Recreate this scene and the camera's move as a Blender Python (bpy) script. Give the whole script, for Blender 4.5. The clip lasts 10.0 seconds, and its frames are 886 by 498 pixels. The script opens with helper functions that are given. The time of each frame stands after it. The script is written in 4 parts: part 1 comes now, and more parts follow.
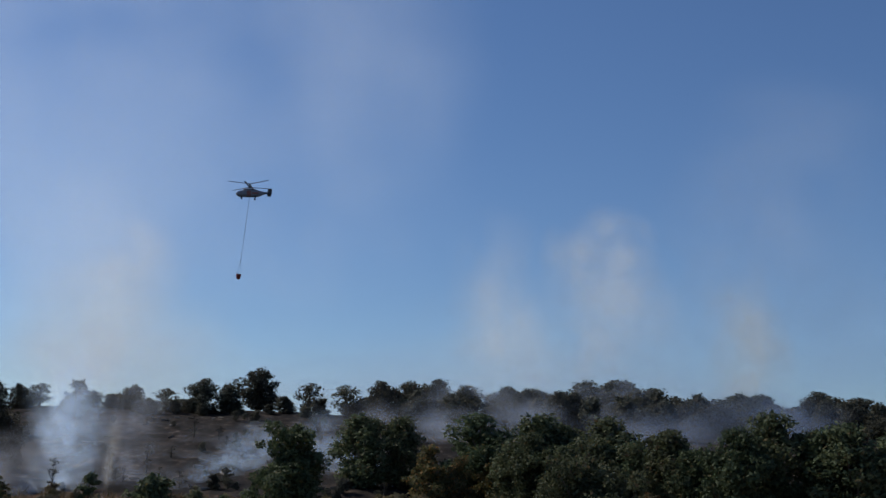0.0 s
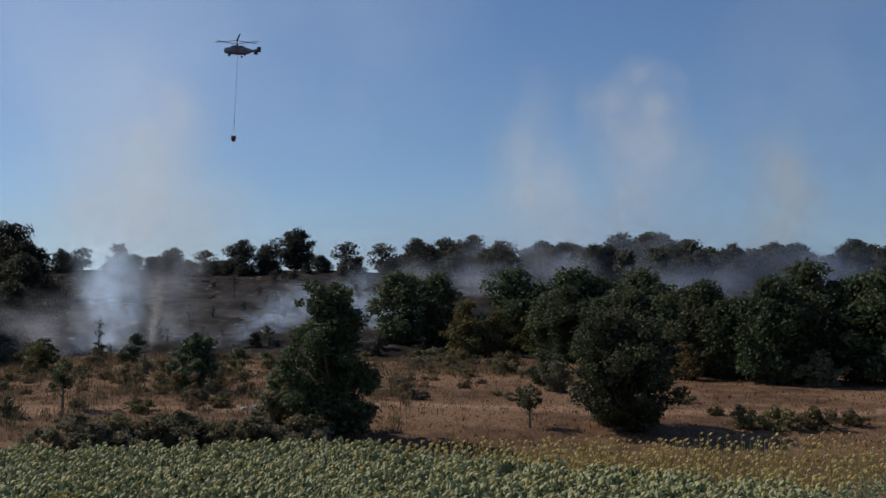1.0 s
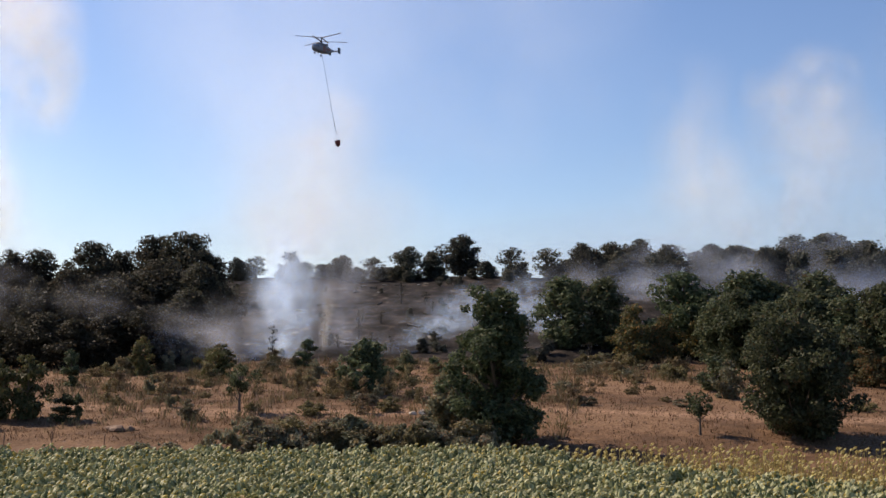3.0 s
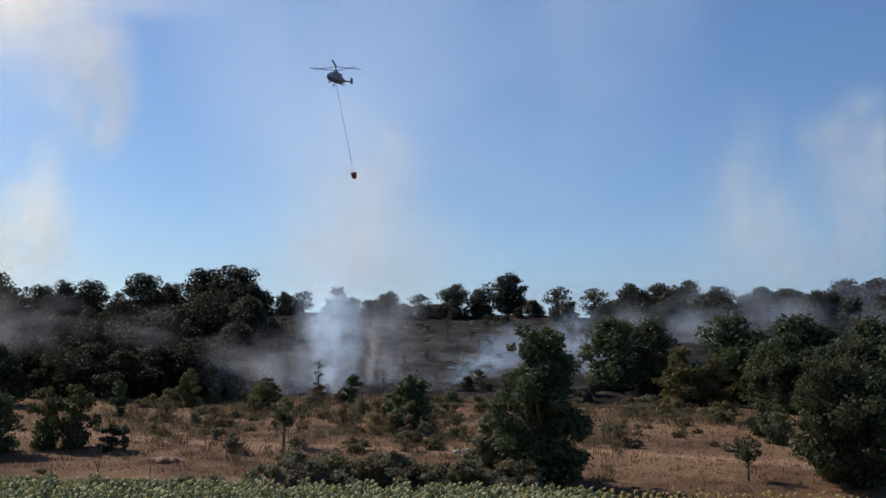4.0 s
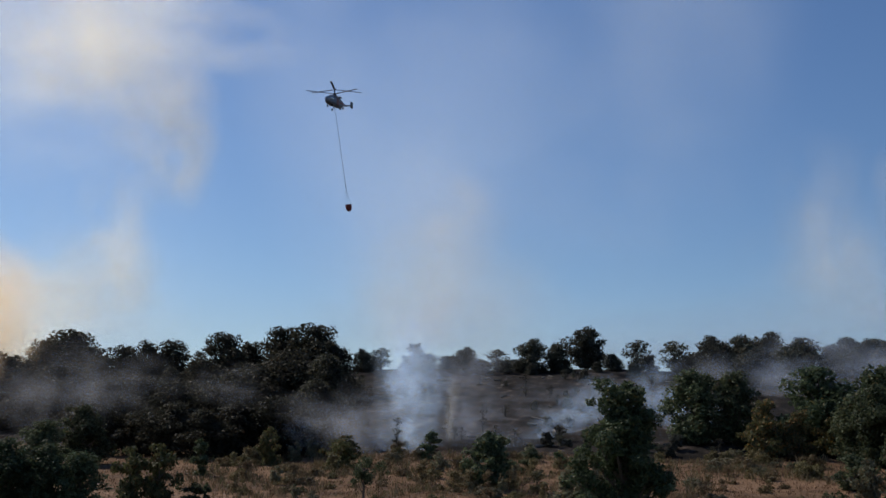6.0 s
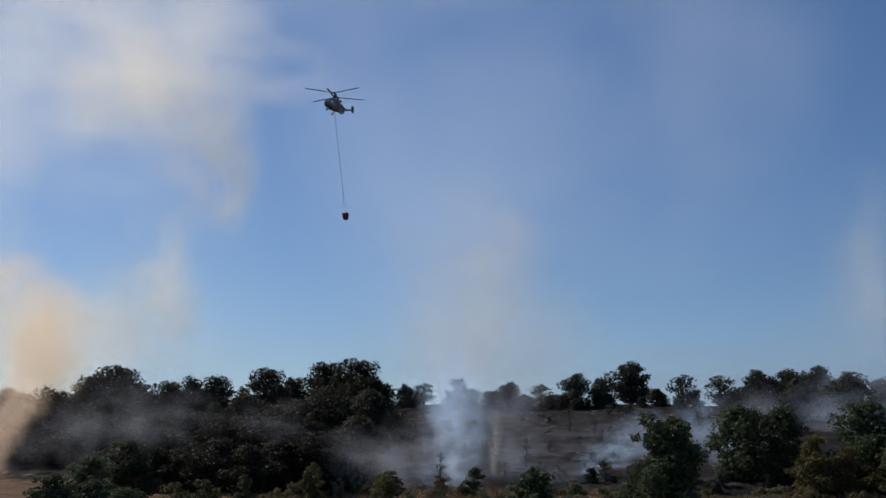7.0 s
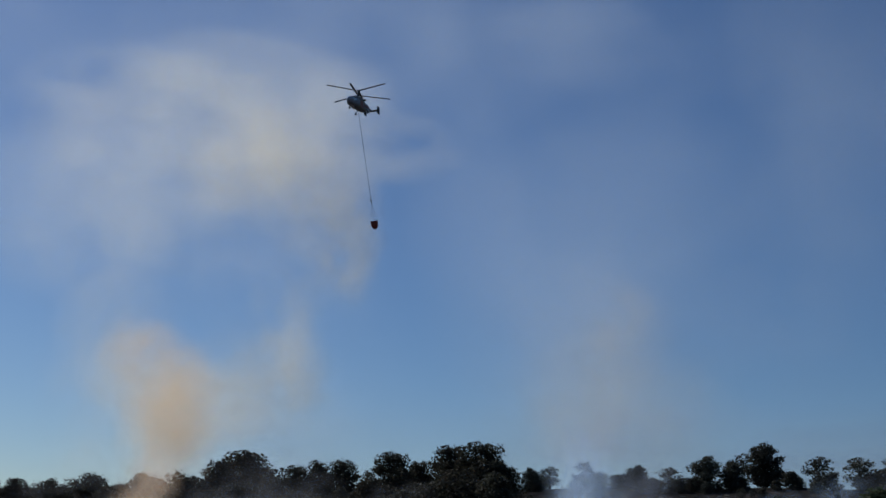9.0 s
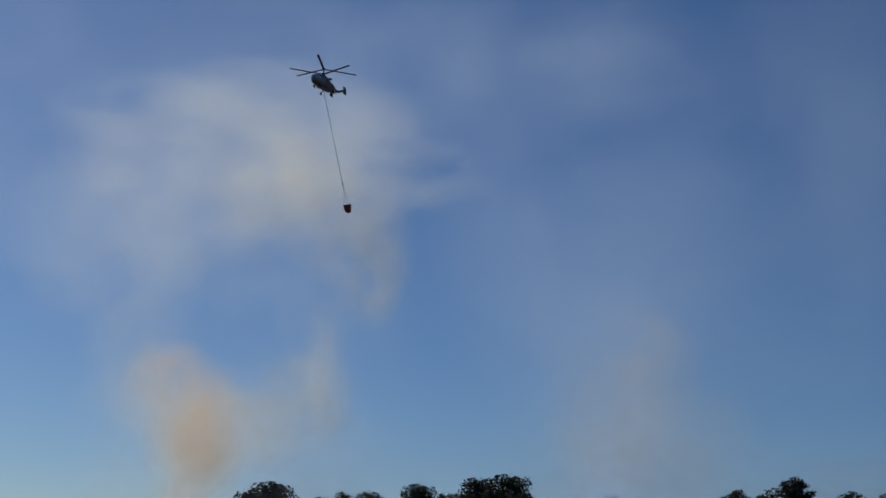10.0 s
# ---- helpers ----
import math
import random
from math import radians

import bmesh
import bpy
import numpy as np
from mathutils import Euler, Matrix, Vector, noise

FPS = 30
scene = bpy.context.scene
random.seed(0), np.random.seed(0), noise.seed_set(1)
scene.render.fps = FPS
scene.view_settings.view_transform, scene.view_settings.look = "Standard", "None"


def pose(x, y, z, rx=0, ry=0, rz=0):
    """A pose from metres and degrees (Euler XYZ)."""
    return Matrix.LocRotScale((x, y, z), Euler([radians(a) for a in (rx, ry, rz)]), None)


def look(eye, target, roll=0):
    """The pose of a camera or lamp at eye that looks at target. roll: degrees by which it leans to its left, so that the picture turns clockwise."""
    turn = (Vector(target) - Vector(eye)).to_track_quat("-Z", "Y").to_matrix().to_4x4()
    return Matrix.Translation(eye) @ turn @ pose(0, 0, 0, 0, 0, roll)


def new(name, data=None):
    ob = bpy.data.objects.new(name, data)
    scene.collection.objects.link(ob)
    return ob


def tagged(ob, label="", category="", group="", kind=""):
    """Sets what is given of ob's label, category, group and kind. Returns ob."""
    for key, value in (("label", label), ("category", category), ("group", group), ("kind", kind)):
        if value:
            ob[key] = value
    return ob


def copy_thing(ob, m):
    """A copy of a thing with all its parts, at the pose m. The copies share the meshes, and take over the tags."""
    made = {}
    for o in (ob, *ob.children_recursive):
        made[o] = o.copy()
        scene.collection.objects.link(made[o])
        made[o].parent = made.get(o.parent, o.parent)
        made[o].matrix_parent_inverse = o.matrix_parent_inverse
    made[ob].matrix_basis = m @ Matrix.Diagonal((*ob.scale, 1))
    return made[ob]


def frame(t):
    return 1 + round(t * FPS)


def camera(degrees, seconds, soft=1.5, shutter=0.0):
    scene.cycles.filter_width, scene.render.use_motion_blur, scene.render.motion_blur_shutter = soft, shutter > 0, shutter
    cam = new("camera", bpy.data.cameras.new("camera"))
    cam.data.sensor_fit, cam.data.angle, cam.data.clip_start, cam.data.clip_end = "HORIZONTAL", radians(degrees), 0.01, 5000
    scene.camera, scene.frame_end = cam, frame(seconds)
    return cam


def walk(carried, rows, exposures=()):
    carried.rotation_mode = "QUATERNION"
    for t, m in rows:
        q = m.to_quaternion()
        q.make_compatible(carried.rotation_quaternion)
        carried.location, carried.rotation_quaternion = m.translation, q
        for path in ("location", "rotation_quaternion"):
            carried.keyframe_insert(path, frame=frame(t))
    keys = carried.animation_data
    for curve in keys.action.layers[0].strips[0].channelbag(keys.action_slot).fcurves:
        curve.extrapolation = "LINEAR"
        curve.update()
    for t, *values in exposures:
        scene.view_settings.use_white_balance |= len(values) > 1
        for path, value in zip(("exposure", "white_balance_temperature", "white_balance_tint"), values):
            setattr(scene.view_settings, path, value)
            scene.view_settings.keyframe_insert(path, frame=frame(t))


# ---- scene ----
cam = camera(41.58, 10.0, soft=1.5)
EYE = (0.0, 0.0, 7.9)
PATH = [(0.0, -1.69, 12.14, -1.57), (0.5, -0.18, 11.26, -1.22), (0.8, -0.5, 8.55, -0.75), (1.0, 0.13, 5.07, -0.42), (1.5, 0.0, 1.4, 0.0),
        (1.8, 0.84, -0.06, 0.15), (2.0, 2.78, 1.87, 0.38), (2.5, 6.53, 4.33, 0.28), (4.0, 10.44, 7.08, -1.71),
        (4.5, 12.55, 7.41, -1.33), (5.0, 13.25, 7.9, -1.13), (5.5, 13.65, 8.86, -1.23), (7.0, 16.37, 11.36, -1.31),
        (7.5, 18.05, 12.43, -1.44), (8.0, 20.38, 13.07, -1.38), (8.5, 22.01, 14.11, -1.49), (9.0, 22.42, 15.22, -1.59),
        (9.5, 22.38, 15.62, -1.66), (10.0, 23.67, 16.72, -2.04)]
EXPOSURE = [(0.0, -0.25, 6350, 10), (0.5, -0.25, 6400, 10), (1.0, -0.27, 6600, 10), (1.5, 0.4, 7300, 18), (1.8, 0.48, 7500, 20), (2.0, 0.58, 7600, 20), (2.5, 0.58, 7600, 20),
            (4.0, 0.05, 6550, 10), (5.0, -0.15, 6500, 10), (5.5, -0.23, 6450, 10), (7.0, -0.45, 6350, 10), (8.0, -0.72, 6250, 8), (9.0, -0.95, 5900, 7), (10.0, -1.08, 5780, 7)]
walk(cam, [(t, pose(*EYE, 90 + pitch, roll, yaw)) for t, yaw, pitch, roll in PATH], EXPOSURE)

# ---------------------------------------------------------------- sky and sun
SUN_DIR = Vector((-0.72, 0.30, 0.66)).normalized()
world = bpy.data.worlds.new("sky")
scene.world = world
world.use_nodes = True
wn = world.node_tree.nodes
sky = wn.new("ShaderNodeTexSky")
sky.sky_type = "NISHITA"
sky.sun_disc = False
sky.sun_elevation = math.asin(SUN_DIR.z)
sky.sun_rotation = math.atan2(SUN_DIR.x, SUN_DIR.y)
sky.air_density, sky.dust_density, sky.ozone_density = 1.0, 0.4, 5.0
tone = wn.new("ShaderNodeHueSaturation")
tone.inputs["Hue"].default_value, tone.inputs["Saturation"].default_value = 0.505, 1.08
world.node_tree.links.new(sky.outputs[0], tone.inputs["Color"])
world.node_tree.links.new(tone.outputs[0], wn["Background"].inputs[0])
wn["Background"].inputs[1].default_value = 0.105
sun = new("sun", bpy.data.lights.new("sun", "SUN"))
sun.data.energy, sun.data.angle, sun.data.color = 4.2, radians(0.6), (1.0, 0.90, 0.76)
sun.matrix_world = look(SUN_DIR * 300, (0, 0, 0))
scene.cycles.transparent_max_bounces = 160


# ---------------------------------------------------------------- materials
class Nodes:
    """A few shorthands for a node material."""

    def __init__(self, name):
        self.mat = bpy.data.materials.new(name)
        self.mat.use_nodes = True
        self.tree = self.mat.node_tree
        self.tree.nodes.clear()
        self.out = self.add("ShaderNodeOutputMaterial")

    def add(self, kind, **inputs):
        n = self.tree.nodes.new(kind)
        for key, value in inputs.items():
            self.put(n.inputs[key.replace("_", " ")], value)
        return n

    def put(self, socket, value):
        if isinstance(value, bpy.types.NodeSocket):
            self.tree.links.new(value, socket)
        else:
            socket.default_value = value

    def math(self, op, a, b=0.0, clamp=False):
        n = self.tree.nodes.new("ShaderNodeMath")
        n.operation, n.use_clamp = op, clamp
        self.put(n.inputs[0], a), self.put(n.inputs[1], b)
        return n.outputs[0]

    def noise(self, vec, scale, detail=4.0, rough=0.55):
        n = self.add("ShaderNodeTexNoise", Scale=scale, Detail=detail, Roughness=rough)
        if vec is not None:
            self.put(n.inputs["Vector"], vec)
        return n.outputs["Fac"]

    def ramp(self, fac, stops):
        n = self.tree.nodes.new("ShaderNodeValToRGB")
        self.put(n.inputs[0], fac)
        el = n.color_ramp.elements
        while len(el) < len(stops):
            el.new(0.5)
        for e, (p, c) in zip(el, stops):
            e.position, e.color = p, (*c, 1) if len(c) == 3 else c
        return n.outputs[0]

    def mix(self, fac, a, b):
        n = self.tree.nodes.new("ShaderNodeMix")
        n.data_type = "RGBA"
        self.put(n.inputs[0], fac)
        for s, v in ((n.inputs[6], a), (n.inputs[7], b)):
            self.put(s, (*v, 1) if isinstance(v, tuple) and len(v) == 3 else v)
        return n.outputs[2]

    def remap(self, value, lo, hi):
        n = self.tree.nodes.new("ShaderNodeMapRange")
        n.interpolation_type = "SMOOTHSTEP"
        self.put(n.inputs[0], value), self.put(n.inputs[1], lo), self.put(n.inputs[2], hi)
        return n.outputs[0]

    def done(self, shader):
        self.tree.links.new(shader, self.out.inputs[0])
        return self.mat


def leaf_material(name, dark, light, odd, odd_share=0.06, translucent=0.35, gloss=0.6):
    """Foliage: each leaf and each plant differs a little."""
    m = Nodes(name)
    isl = m.add("ShaderNodeNewGeometry").outputs["Random Per Island"]
    obj = m.add("ShaderNodeObjectInfo").outputs["Random"]
    col = m.ramp(isl, [(0.0, dark), (1.0 - odd_share - 0.02, light), (1.0 - odd_share, odd), (1.0, odd)])
    hue = m.add("ShaderNodeHueSaturation", Color=col)
    m.put(hue.inputs["Hue"], m.math("ADD", m.math("MULTIPLY", obj, 0.05), 0.475))
    m.put(hue.inputs["Value"], m.math("ADD", m.math("MULTIPLY", m.math("FRACT", m.math("MULTIPLY", obj, 7.3)), 0.6), 0.7))
    b = m.add("ShaderNodeBsdfPrincipled", Roughness=gloss)
    m.put(b.inputs["Base Color"], hue.outputs[0])
    m.put(b.inputs["Specular IOR Level"], 0.15)
    tr = m.add("ShaderNodeBsdfTranslucent")
    m.put(tr.inputs[0], hue.outputs[0])
    mx = m.add("ShaderNodeMixShader")
    m.put(mx.inputs[0], translucent)
    m.put(mx.inputs[1], b.outputs[0]), m.put(mx.inputs[2], tr.outputs[0])
    return m.done(mx.outputs[0])


def rough_material(name, a, b, scale=8.0, rough=0.85, metal=0.0, bump=0.3):
    """A surface of two near colours with fine grain."""
    m = Nodes(name)
    co = m.add("ShaderNodeTexCoord").outputs["Object"]
    n1, n2 = m.noise(co, scale, 6), m.noise(co, scale * 0.13, 3)
    col = m.mix(m.math("ADD", m.math("MULTIPLY", n1, 0.6), m.math("MULTIPLY", n2, 0.4)), a, b)
    p = m.add("ShaderNodeBsdfPrincipled", Roughness=rough, Metallic=metal)
    m.put(p.inputs["Base Color"], col)
    bp = m.add("ShaderNodeBump", Strength=bump, Distance=0.02)
    m.put(bp.inputs["Height"], n1)
    m.put(p.inputs["Normal"], bp.outputs[0])
    return m.done(p.outputs[0])


def smoke_material(name, color, density, low=0.32, high=0.68, scale=1.3, soft=0.1, detail=4.0):
    """Thin smoke: white scatter, clear towards the puff's rim, torn by noise."""
    m = Nodes(name)
    co = m.add("ShaderNodeTexCoord").outputs["Object"]
    rnd = m.add("ShaderNodeObjectInfo").outputs["Random"]
    sep = m.add("ShaderNodeSeparateXYZ", Vector=co)
    flat = m.add("ShaderNodeCombineXYZ")
    m.put(flat.inputs[0], sep.outputs[0]), m.put(flat.inputs[2], sep.outputs[2])
    warp = m.add("ShaderNodeVectorMath")
    warp.operation = "ADD"
    off = m.add("ShaderNodeCombineXYZ")
    for k in range(3):
        m.put(off.inputs[k], m.math("MULTIPLY", rnd, 37.0 + 11 * k))
    m.put(warp.inputs[0], co), m.put(warp.inputs[1], off.outputs[0])
    n1 = m.noise(warp.outputs[0], scale, detail, 0.5)
    n2 = m.noise(warp.outputs[0], scale * 0.8, 2, 0.5)
    ln = m.add("ShaderNodeVectorMath")
    ln.operation = "LENGTH"
    m.put(ln.inputs[0], flat.outputs[0])
    rim = m.math("ADD", ln.outputs["Value"], m.math("MULTIPLY", m.math("SUBTRACT", n2, 0.5), 0.9))
    fall = m.math("SUBTRACT", 1.0, m.remap(rim, soft, 0.98))
    edge = m.math("SUBTRACT", 1.0, m.remap(ln.outputs["Value"], 0.6, 0.99))
    dens = m.math("MULTIPLY", m.math("MULTIPLY", fall, edge), m.remap(n1, low, high))
    alpha = m.math("MULTIPLY", dens, density, clamp=True)
    d, t = m.add("ShaderNodeBsdfDiffuse", Color=(*color, 1)), m.add("ShaderNodeBsdfTranslucent", Color=(*color, 1))
    half = m.add("ShaderNodeAddShader")
    m.put(half.inputs[0], d.outputs[0]), m.put(half.inputs[1], t.outputs[0])
    clear = m.add("ShaderNodeBsdfTransparent")
    mx = m.add("ShaderNodeMixShader")
    m.put(mx.inputs[0], alpha), m.put(mx.inputs[1], clear.outputs[0]), m.put(mx.inputs[2], half.outputs[0])
    return m.done(mx.outputs[0])


def ground_material():
    """Dry grass, trodden earth, field soil and a burnt hillside with ash ledges, by place."""
    m = Nodes("dry_ground")
    co = m.add("ShaderNodeTexCoord").outputs["Object"]
    sep = m.add("ShaderNodeSeparateXYZ", Vector=co)
    big, mid, fine = m.noise(co, 0.05, 3), m.noise(co, 0.35, 5), m.noise(co, 4.0, 6)
    grass = m.ramp(mid, [(0.25, (0.060, 0.037, 0.023)), (0.5, (0.125, 0.073, 0.043)), (0.75, (0.24, 0.145, 0.086))])
    earth = m.ramp(fine, [(0.2, (0.12, 0.070, 0.041)), (0.8, (0.28, 0.172, 0.102))])
    dry = m.mix(m.remap(big, 0.45, 0.62), grass, earth)
    # a trodden pale track along the foot of the slope
    off = m.math("ABSOLUTE", m.math("SUBTRACT", m.math("SUBTRACT", sep.outputs[1], 99.0), m.math("MULTIPLY", m.math("SUBTRACT", big, 0.5), 16.0)))
    trod = m.math("MULTIPLY", m.math("SUBTRACT", 1.0, m.remap(off, 0.5, 2.4)), m.remap(fine, 0.25, 0.6))
    dry = m.mix(m.math("MULTIPLY", trod, 0.7), dry, (0.36, 0.225, 0.145))
    stretch = m.add("ShaderNodeMapping", Vector=co, Scale=(0.42, 0.12, 1.0))
    streak = m.noise(stretch.outputs[0], 1.0, 6, 0.62)
    ash = m.ramp(streak, [(0.36, (0.007, 0.006, 0.006)), (0.52, (0.019, 0.016, 0.015)), (0.62, (0.052, 0.040, 0.034)), (0.73, (0.20, 0.165, 0.14))])
    edge = m.math("ADD", sep.outputs[1], m.math("MULTIPLY", m.math("SUBTRACT", mid, 0.5), 26.0))
    burnt = m.mix(m.remap(edge, 144.0, 152.0), dry, ash)
    soil = m.ramp(fine, [(0.2, (0.07, 0.045, 0.028)), (0.8, (0.16, 0.105, 0.065))])
    col = m.mix(m.remap(sep.outputs[1], 76.0, 81.0), soil, burnt)
    p = m.add("ShaderNodeBsdfPrincipled", Roughness=0.95)
    m.put(p.inputs["Specular IOR Level"], 0.1)
    grain = m.mix(m.remap(fine, 0.3, 0.7), (0.75, 0.75, 0.75), (1.15, 1.15, 1.15))
    mul = m.tree.nodes.new("ShaderNodeMix")
    mul.data_type, mul.blend_type = "RGBA", "MULTIPLY"
    mul.inputs[0].default_value = 1.0
    m.put(mul.inputs[6], col), m.put(mul.inputs[7], grain)
    m.put(p.inputs["Base Color"], mul.outputs[2])
    bp = m.add("ShaderNodeBump", Strength=0.9, Distance=0.25)
    m.put(bp.inputs["Height"], m.math("ADD", mid, m.math("MULTIPLY", fine, 0.4)))
    m.put(p.inputs["Normal"], bp.outputs[0])
    return m.done(p.outputs[0])


GROUND = ground_material()
BARK = rough_material("bark", (0.05, 0.038, 0.028), (0.14, 0.11, 0.085), 9.0)
CHAR = rough_material("charred_bark", (0.012, 0.011, 0.010), (0.05, 0.045, 0.04), 9.0)
OAK_LEAF = leaf_material("oak_leaves", (0.031, 0.046, 0.024), (0.112, 0.135, 0.072), (0.12, 0.10, 0.05), 0.04)
PALE_LEAF = leaf_material("pale_leaves", (0.055, 0.064, 0.026), (0.13, 0.135, 0.062), (0.2, 0.14, 0.06), 0.10)
YELLOW_LEAF = leaf_material("turning_leaves", (0.055, 0.062, 0.028), (0.16, 0.145, 0.065), (0.25, 0.14, 0.05), 0.14)
SCORCHED_LEAF = leaf_material("scorched_leaves", (0.024, 0.024, 0.018), (0.056, 0.055, 0.038), (0.07, 0.05, 0.03), 0.06)
# ridge leaves: the greying of the smoke haze is put into their colour
RIDGE_LEAF = leaf_material("haze_greyed_leaves", (0.040, 0.044, 0.036), (0.105, 0.110, 0.085), (0.12, 0.10, 0.07), 0.06)
BRUSH_LEAF = leaf_material("brush_leaves", (0.10, 0.10, 0.062), (0.26, 0.26, 0.17), (0.26, 0.19, 0.11), 0.2)
DRY_LEAF = leaf_material("dry_brush", (0.11, 0.085, 0.045), (0.29, 0.225, 0.12), (0.12, 0.115, 0.055), 0.2)
TWIG_LEAF = leaf_material("olive_twigs", (0.09, 0.10, 0.035), (0.22, 0.225, 0.085), (0.28, 0.22, 0.08), 0.10)
SUNFLOWER_LEAF = leaf_material("sunflower_leaves", (0.085, 0.11, 0.032), (0.54, 0.53, 0.28), (0.46, 0.34, 0.11), 0.06, 0.24, 0.5)
SUNFLOWER_DRY = leaf_material("dry_sunflower", (0.36, 0.25, 0.11), (0.68, 0.50, 0.24), (0.52, 0.40, 0.16), 0.2, 0.4)
SUNFLOWER_HEAD = leaf_material("sunflower_heads", (0.24, 0.24, 0.13), (0.50, 0.48, 0.29), (0.45, 0.32, 0.07), 0.12, 0.15)
WEED = leaf_material("weeds", (0.08, 0.10, 0.045), (0.32, 0.34, 0.21), (0.40, 0.20, 0.09), 0.10, 0.25)
DRY_WEED = leaf_material("rusty_weeds", (0.20, 0.135, 0.055), (0.50, 0.36, 0.17), (0.20, 0.23, 0.09), 0.35, 0.25)
DRY_HEAD = leaf_material("dried_heads", (0.48, 0.35, 0.15), (0.72, 0.56, 0.28), (0.30, 0.19, 0.08), 0.15, 0.35)
GRASS = leaf_material("dry_grass", (0.11, 0.066, 0.036), (0.24, 0.15, 0.085), (0.10, 0.10, 0.04), 0.05, 0.2)
TUFT = leaf_material("tan_tufts", (0.12, 0.095, 0.05), (0.30, 0.235, 0.13), (0.15, 0.15, 0.07), 0.25, 0.25)
SMOKE_CREAM = smoke_material("cream_smoke", (0.70, 0.655, 0.55), 0.15, 0.34, 0.62, 1.3, detail=3.0)
SMOKE_FAINT = smoke_material("faint_smoke", (0.68, 0.63, 0.53), 0.15, 0.30, 0.70, 1.1, detail=3.0)
SMOKE_SKY = smoke_material("sky_smoke", (0.68, 0.67, 0.62), 0.20, 0.34, 0.64, 1.3, detail=3.0)
SMOKE_WHITE = smoke_material("white_smoke", (0.68, 0.67, 0.63), 0.15, 0.32, 0.66, 1.3, detail=3.0)
SMOKE_THIN = smoke_material("thin_smoke", (0.58, 0.63, 0.69), 0.12, 0.30, 0.70, 1.2, detail=3.0)
SMOKE_LOW = smoke_material("low_smoke", (0.48, 0.51, 0.59), 0.22, 0.2, 0.7, 0.9, detail=2.5)
SMOKE_ORANGE = smoke_material("brown_smoke", (0.73, 0.58, 0.39), 0.15, 0.32, 0.62, 1.4, detail=3.5)
SMOKE_FOOT = smoke_material("dense_brown_smoke", (0.70, 0.55, 0.41), 0.19, 0.28, 0.60, 1.5, detail=4.0)
SMOKE_FIRE = smoke_material("fire_smoke", (0.53, 0.64, 0.77), 0.19, 0.38, 0.64, 2.2, detail=5.0)
SMOKE_STREAK = smoke_material("streak_smoke", (0.70, 0.68, 0.62), 0.11, 0.30, 0.60, 1.6, detail=4.0)
SMOKE_SLOPE = smoke_material("slope_smoke", (0.47, 0.49, 0.54), 0.11, 0.36, 0.70, 1.8, detail=5.0)
SMOKE_HAZE = smoke_material("haze_smoke", (0.45, 0.47, 0.52), 0.08, 0.36, 0.72, 1.8, detail=4.0)
SMOKE_RIDGE = smoke_material("ridge_smoke", (0.48, 0.52, 0.59), 0.185, 0.28, 0.70, 1.7, detail=4.0)


# ---------------------------------------------------------------- mesh helpers
def mesh_of(name, verts, faces, mats):
    me = bpy.data.meshes.new(name)
    me.from_pydata(verts, [], faces)
    for mat in mats:
        me.materials.append(mat)
    return me


def part(name, bm, mat, parent, label=""):
    """Links a bmesh or a mesh as one object under a thing or a part."""
    if isinstance(bm, bmesh.types.BMesh):
        me = bpy.data.meshes.new(name)
        bmesh.ops.recalc_face_normals(bm, faces=bm.faces)
        bm.to_mesh(me)
        bm.free()
        me.materials.append(mat)
    else:
        me = bm
    ob = new(name, me)
    ob.parent = parent
    return tagged(ob, label)


def tube(bm, points, radii, sides=6):
    """A tapered tube through points."""
    rings = []
    for i, p in enumerate(points):
        p = Vector(p)
        d = Vector(points[min(i + 1, len(points) - 1)]) - Vector(points[max(i - 1, 0)])
        q = d.to_track_quat("Z", "Y")
        rings.append([bm.verts.new(p + q @ Vector((math.cos(a) * radii[i], math.sin(a) * radii[i], 0)))
                      for a in (2 * math.pi * k / sides for k in range(sides))])
    for r0, r1 in zip(rings, rings[1:]):
        for k in range(sides):
            bm.faces.new((r0[k], r0[(k + 1) % sides], r1[(k + 1) % sides], r1[k]))
    bm.faces.new(rings[-1])
    bm.faces.new(rings[0][::-1])
    return bm


def loft(bm, sections, sides=16, power=0.75):
    """Rounded-box rings: (x, zc, half width, half height)."""
    rings = []
    for x, zc, w, h in sections:
        ring = []
        for k in range(sides):
            a = 2 * math.pi * k / sides
            c, s = math.cos(a), math.sin(a)
            ring.append(bm.verts.new((x, w * math.copysign(abs(c) ** power, c), zc + h * math.copysign(abs(s) ** power, s))))
        rings.append(ring)
    for r0, r1 in zip(rings, rings[1:]):
        for k in range(sides):
            bm.faces.new((r0[k], r0[(k + 1) % sides], r1[(k + 1) % sides], r1[k]))
    bm.faces.new(rings[0][::-1])
    bm.faces.new(rings[-1])
    return bm


def box(bm, x0, x1, y0, y1, z0, z1, bevel=0.02):
    made = bmesh.ops.create_cube(bm, size=1.0, matrix=Matrix.LocRotScale(((x0 + x1) / 2, (y0 + y1) / 2, (z0 + z1) / 2), None, (x1 - x0, y1 - y0, z1 - z0)))
    edges = {e for v in made["verts"] for e in v.link_edges}
    bmesh.ops.bevel(bm, geom=list(edges), offset=bevel, segments=1, affect="EDGES")
    return bm


# ---------------------------------------------------------------- ground
PROFILE_Y = [-3000, -20, 0, 6, 22, 32, 70, 78, 84, 100, 120, 150, 200, 262, 300, 360, 600, 3000]
PROFILE_Z = [7, 6.6, 6.2, 5.8, 1.2, 0.2, 0, 0.4, 1.3, 3.4, 4.9, 7.2, 15.5, 25.8, 27.5, 24, 10, 0]


